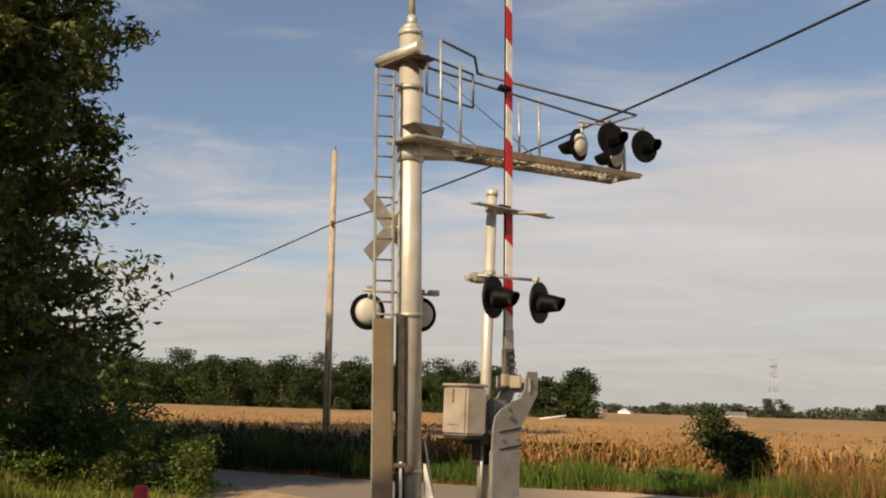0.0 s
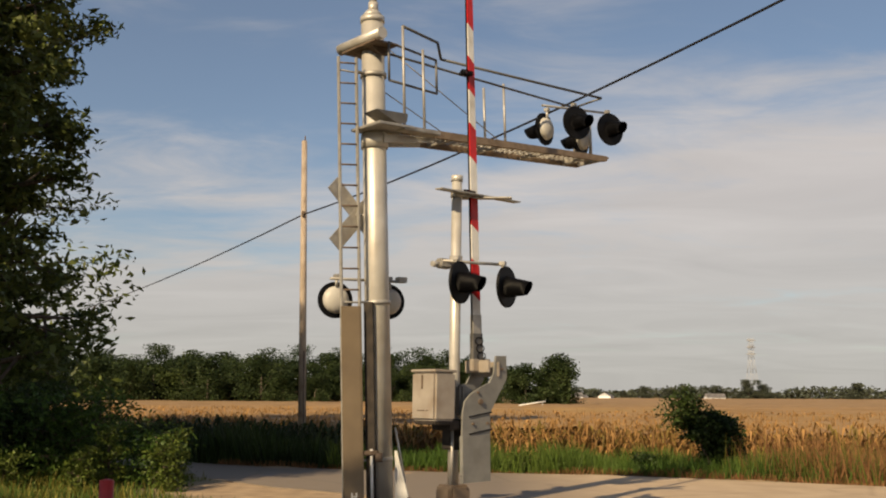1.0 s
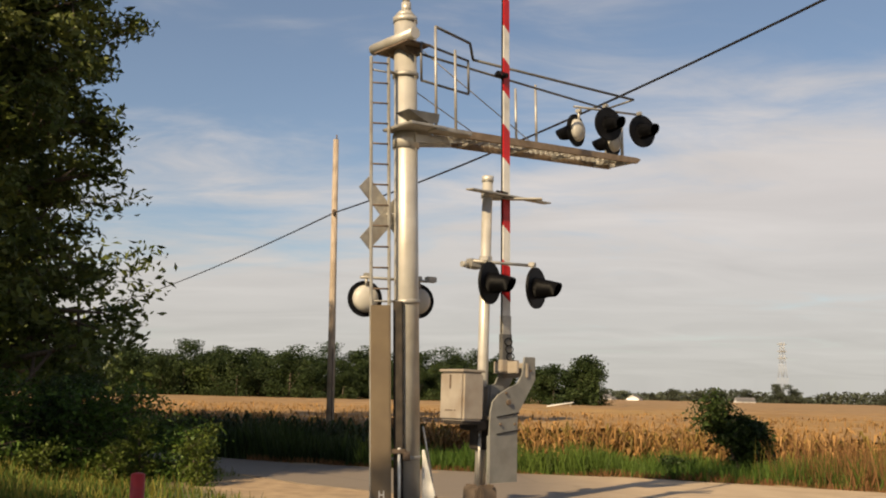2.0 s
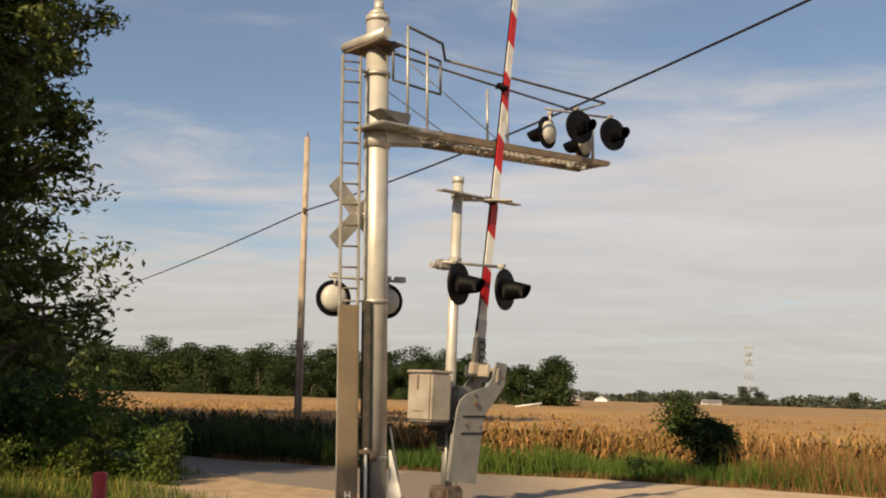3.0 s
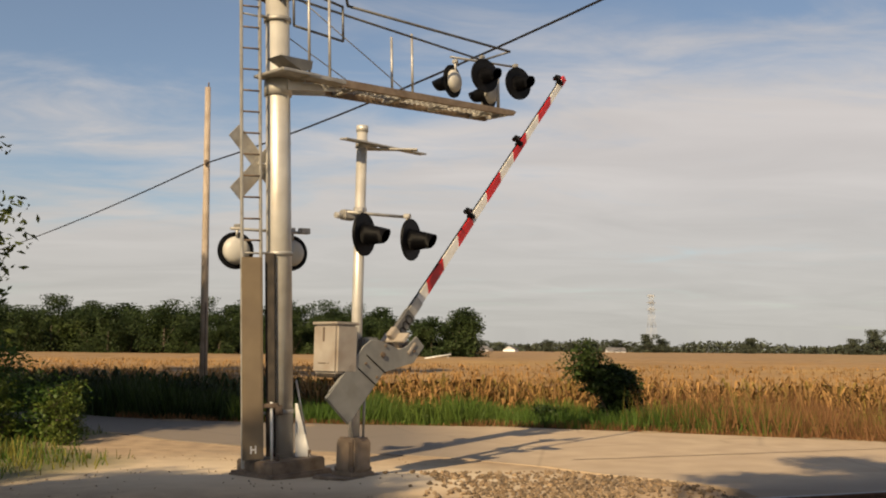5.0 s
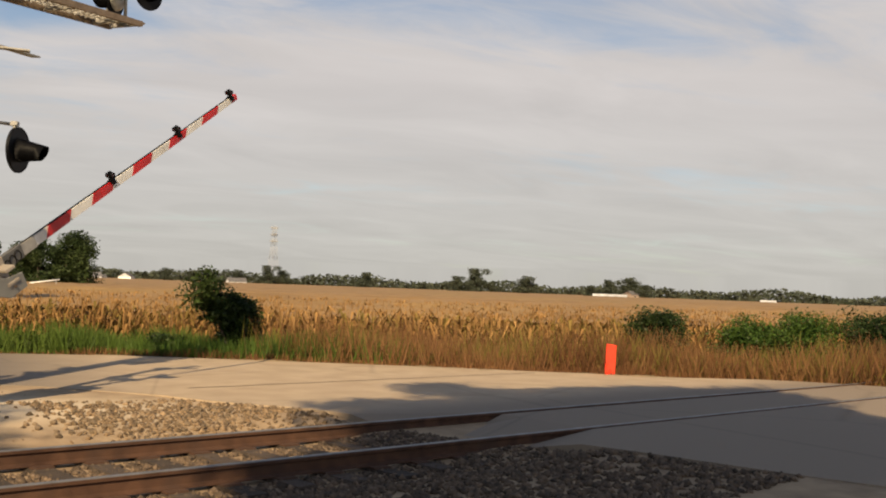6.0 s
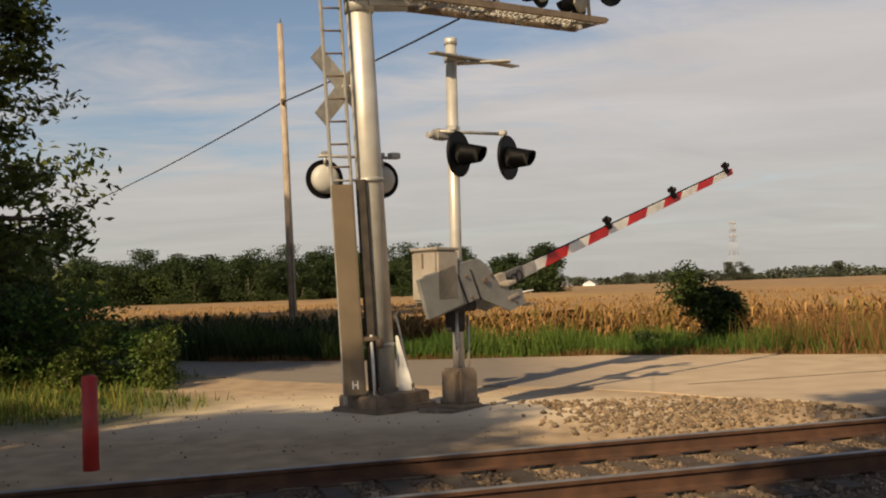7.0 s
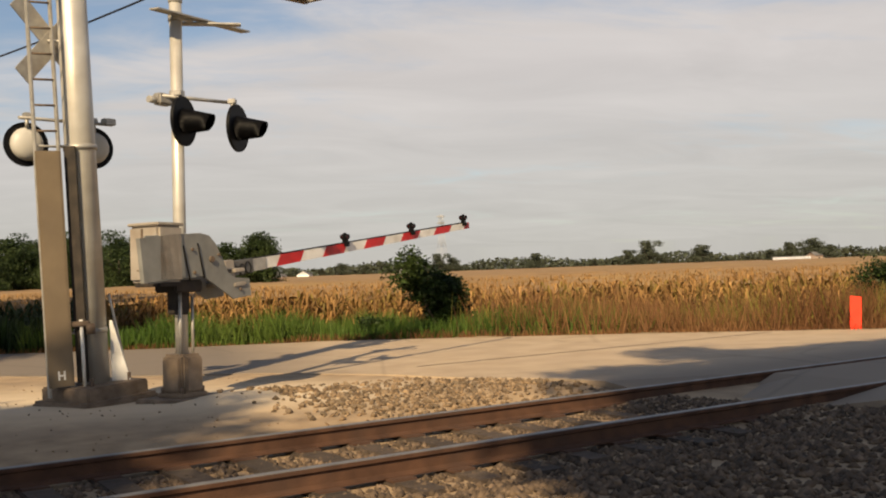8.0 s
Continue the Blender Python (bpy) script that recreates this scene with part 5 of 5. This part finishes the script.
def house(name, at, size, turn, wall, label, windows=2, roof=None):
    w, d, h = size
    t = thing(name, pose(*at, 0, 0, turn), label, "house")
    bm = B()
    prism(bm, [(-w / 2, -1), (w / 2, -1), (w / 2, h), (-w / 2, h)], -d / 2, d / 2)
    part("wall", bm, wall, t)
    bm = B()
    r = d * 0.32
    for s in (-1, 1):
        v = [bm.verts.new(p) for p in ((-w / 2 - 0.3, s * (d / 2 + 0.3), h - 0.1), (w / 2 + 0.3, s * (d / 2 + 0.3), h - 0.1), (w / 2 + 0.3, 0, h + r), (-w / 2 - 0.3, 0, h + r))]
        bm.faces.new(v)
    bmesh.ops.solidify(bm, geom=bm.faces[:], thickness=0.2)
    part("roof", bm, roof or M_ROOF, t)
    for s in (-1, 1):
        bm = B()
        a = [bm.verts.new((s * w / 2, y, z)) for y, z in ((-d / 2, h - 0.05), (d / 2, h - 0.05), (0, h + r - 0.15))]
        bm.faces.new(a)
        bmesh.ops.solidify(bm, geom=bm.faces[:], thickness=0.1)
        part("gable", bm, wall, t)
    for i in range(windows):
        bm = B()
        box(bm, (0.9, 0.08, 1.2), (-w / 2 + w * (i + 1) / (windows + 1), -d / 2 - 0.02, h * 0.55))
        part("window", bm, M_GLASSDARK, t)


house("farmhouse", (39.4, 498, -1), (6.5, 6, 2.6), 70, M_WALLWHITE, "small white gabled farmhouse on the horizon", 1)
house("farmhouse", (23.9, 500, -1), (8, 6, 2.4), 10, M_WALLWHITE, "low white farm building on the horizon", 2)
house("farmhouse", (28.4, 505, -1), (4, 4, 2.0), 30, M_WALLWHITE, "little white outbuilding on the horizon", 1)
house("farm_shed", (93.0, 508, -1), (9, 6, 2.2), 5, M_WALLWHITE, "pale shed beside distant trees", 2)
house("farm_shed", (243.0, 398, -1), (15, 4, 1.5), -32, M_WALLWHITE, "long low white barn on the horizon", 3, M_WALLWHITE)
house("barn", (253.5, 397, -1), (5, 5, 3.0), 20, M_BARNRED, "tan gabled barn on the horizon", 1)
house("farm_shed", (330, 395, -1), (7, 3.5, 1.5), -32, M_WALLWHITE, "long low pale shed on the horizon", 3, M_WALLWHITE)


def field_pipe():
    t = thing("irrigation_pipe", pose(2.0, 100, -1.0, 0, 0, 8), "pale irrigation pipe propped above the corn", "pipe")
    bm = B()
    tube(bm, (-1.3, 0, 1.75), (1.3, 0, 2.15), 0.07, seg=10)
    part("pipe", bm, M_WHITE, t)
    for x in (-1.0, 1.0):
        bm = B()
        tube(bm, (x, 0, -0.2), (x, 0, 1.93 + 0.154 * x), 0.04, seg=8)
        part("prop", bm, M_GALV, t)


field_pipe()
bush("verge_weed", (1.35, 23.7, -0.05), 0.42, 0.35, 0.13, 16, M_LEAFWEED, 140, "low broad-leaved pale weed in the verge grass", 7, (0, 0), 0.08)


def lattice_tower(at, h):
    t = thing("transmission_tower", pose(*at, 0, 0, 20), "hazy grey steel lattice transmission tower", "transmission tower")
    levels = [(0, 5.2), (12, 3.9), (24, 2.8), (36, 1.9), (44, 1.6), (h, 1.5)]
    k = 0.16
    for sx in (-1, 1):
        for sy in (-1, 1):
            bm = B()
            for (z0, w0), (z1, w1) in zip(levels, levels[1:]):
                tube(bm, (sx * w0, sy * w0, z0), (sx * w1, sy * w1, z1), k, seg=5)
            part("leg", bm, M_LATTICE, t)
    bm = B()
    for (z0, w0), (z1, w1) in zip(levels, levels[1:]):
        for s in (-1, 1):
            for a, b in (((-w0, s * w0, z0), (w1, s * w1, z1)), ((w0, s * w0, z0), (-w1, s * w1, z1)), ((s * w0, -w0, z0), (s * w1, w1, z1)), ((s * w0, w0, z0), (s * w1, -w1, z1))):
                tube(bm, a, b, k * 0.6, seg=4)
    part("bracing", bm, M_LATTICE, t)
    for z in (h - 2, h - 8, h - 14):
        bm = B()
        prism(bm, [(-5.5, z), (-1.5, z - 0.9), (1.5, z - 0.9), (5.5, z), (1.5, z + 0.9), (-1.5, z + 0.9)], -0.15, 0.15)
        part("crossarm", bm, M_LATTICE, t)


lattice_tower((196, 900, -2), 54.5)


# ---- ballast and gravel ----
def stones(name, seed, pts, size, mat, label):
    """Rough five-sided stones, joined into one mesh."""
    rng = np.random.default_rng(seed)
    k = len(pts)
    base = np.array([[1, 0, 0], [-0.2, 0.95, 0], [-0.9, 0.1, 0.1], [0.1, -0.9, 0], [0.1, 0.1, 0.75], [-0.1, 0, -0.6]])
    tri = np.array([[0, 1, 4], [1, 2, 4], [2, 3, 4], [3, 0, 4], [1, 0, 5], [2, 1, 5], [3, 2, 5], [0, 3, 5]])
    s = size * rng.uniform(0.5, 1.35, (k, 1, 1))
    v = base[None] * s * rng.uniform(0.65, 1.3, (k, 6, 3))
    a = rng.uniform(0, 6.283, k)
    c, n = np.cos(a), np.sin(a)
    x = v[:, :, 0] * c[:, None] - v[:, :, 1] * n[:, None]
    y = v[:, :, 0] * n[:, None] + v[:, :, 1] * c[:, None]
    tilt = rng.normal(0, 0.35, (k, 1))
    z = v[:, :, 2] + x * tilt
    v = np.stack([x, y, z], -1) + pts[:, None, :]
    f = tri[None] + (np.arange(k) * 6)[:, None, None]
    me = bpy.data.meshes.new(name)
    me.vertices.add(k * 6)
    me.vertices.foreach_set("co", v.astype(np.float32).reshape(-1))
    me.loops.add(k * 24)
    me.loops.foreach_set("vertex_index", f.astype(np.int32).reshape(-1))
    me.polygons.add(k * 8)
    me.polygons.foreach_set("loop_start", np.arange(0, k * 24, 3, dtype=np.int32))
    me.polygons.foreach_set("loop_total", np.full(k * 8, 3, np.int32))
    me.update(calc_edges=True)
    me.validate()
    me.materials.append(mat)
    return tagged(new(name, me), label, "gravel", kind="stuff")


def scatter(seed, count, u0, u1, v0, v1, weight):
    rng = np.random.default_rng(seed)
    u, v = rng.uniform(u0, u1, count), rng.uniform(v0, v1, count)
    p = U[None] * u[:, None] + V[None] * (TRACK_C + v)[:, None]
    keep = rng.uniform(0, 1, count) < weight(u, v, p[:, 0], p[:, 1])
    p = p[keep]
    z = ground_z(p[:, 0], p[:, 1]) + 0.004
    return np.column_stack([p, z])


def off_road(x, y):
    ex, ey = zip(*sorted((b, a) for a, b in NEAR_EDGE[4:]))
    lim = np.interp(y, ex, ey)
    return (x < lim - 0.05).astype(float)


stones("ballast", 101, scatter(102, 4200, 1.5, 10, 1.25, 4.6, lambda u, v, x, y: off_road(x, y) * smooth01((u - 5.6) / 1.0) * (0.35 + 0.65 * smooth01((4.2 - v) / 1.0))), 0.040, M_STONE, "pale crushed ballast stones beside the far rail")
stones("ballast", 103, scatter(104, 9000, -6, 10, -0.62, 0.62, lambda u, v, x, y: off_road(x, y) + 0 * u), 0.036, M_STONE2, "dusty crushed ballast between the rails")
stones("ballast", 105, scatter(106, 14000, -6, 11, -3.6, -0.86, lambda u, v, x, y: off_road(x, y) + 0 * u), 0.042, M_STONE2, "grey crushed ballast beside the near rail")
stones("ballast", 107, scatter(108, 3000, -8, 7, 0.86, 1.5, lambda u, v, x, y: off_road(x, y) + 0 * u), 0.036, M_STONE2, "dusty crushed ballast beside the far rail")
stones("gravel", 109, scatter(110, 1300, -10, 7, 1.4, 8.0, lambda u, v, x, y: off_road(x, y) * 0.55 + 0 * u), 0.015, M_STONE, "fine pale gravel scattered on the dirt")


def loose_stones():
    t = thing("ballast_bed", pose(0, 0, 0), "pale broken ballast stones lying loose beside the far rail", "ballast", kind="structure")
    rng = np.random.default_rng(120)
    shapes = []
    for k in range(7):
        bm = B()
        bmesh.ops.create_icosphere(bm, subdivisions=1, radius=1)
        for q in bm.verts:
            q.co = Vector([c * s_ for c, s_ in zip(q.co * float(rng.uniform(0.7, 1.15)), (1.0, 0.8, 0.6))])
        me = bpy.data.meshes.new("stone")
        bm.to_mesh(me)
        bm.free()
        me.materials.append(M_PIECE)
        shapes.append(me)
    spots = scatter(121, 1100, 4.8, 9.8, 1.2, 4.4, lambda u, v, x, y: off_road(x, y) * smooth01((u - 5.5) / 1.0) * (0.3 + 0.7 * smooth01((4.0 - v) / 1.4)))
    for i, (x, y, z) in enumerate(spots[:280]):
        o = new("stone", shapes[i % 7])
        o.parent = t
        r = float(rng.uniform(0.026, 0.055))
        o.matrix_local = pose(x, y, z + r * 0.3, *rng.uniform(-40, 40, 2), rng.uniform(0, 360)) @ Matrix.Diagonal((r, r, r, 1))


loose_stones()


# ---- what moves ----
def motions():
    turns = [(0.0, 90.9), (0.5, 91.0), (1.0, 91.1), (1.5, 91.0), (1.7, 90.9), (2.3, 89.5), (2.8, 86.3), (3.0, 83.2), (3.5, 75.4), (4.0, 67.0), (4.2, 63.2), (4.75, 53.0), (5.3, 42.6),
             (5.5, 39.0), (5.7, 35.4), (6.0, 31.2), (6.2, 28.4), (6.5, 24.2), (6.8, 19.4), (7.0, 16.6), (7.3, 13.7), (7.5, 11.2), (7.7, 8.8), (8.0, 5.7)]
    walk(arm, [(t, pose(PIVOT.x, PIVOT.y, PIVOT.z, 0, -e - 0.8, 0)) for t, e in turns])


motions()
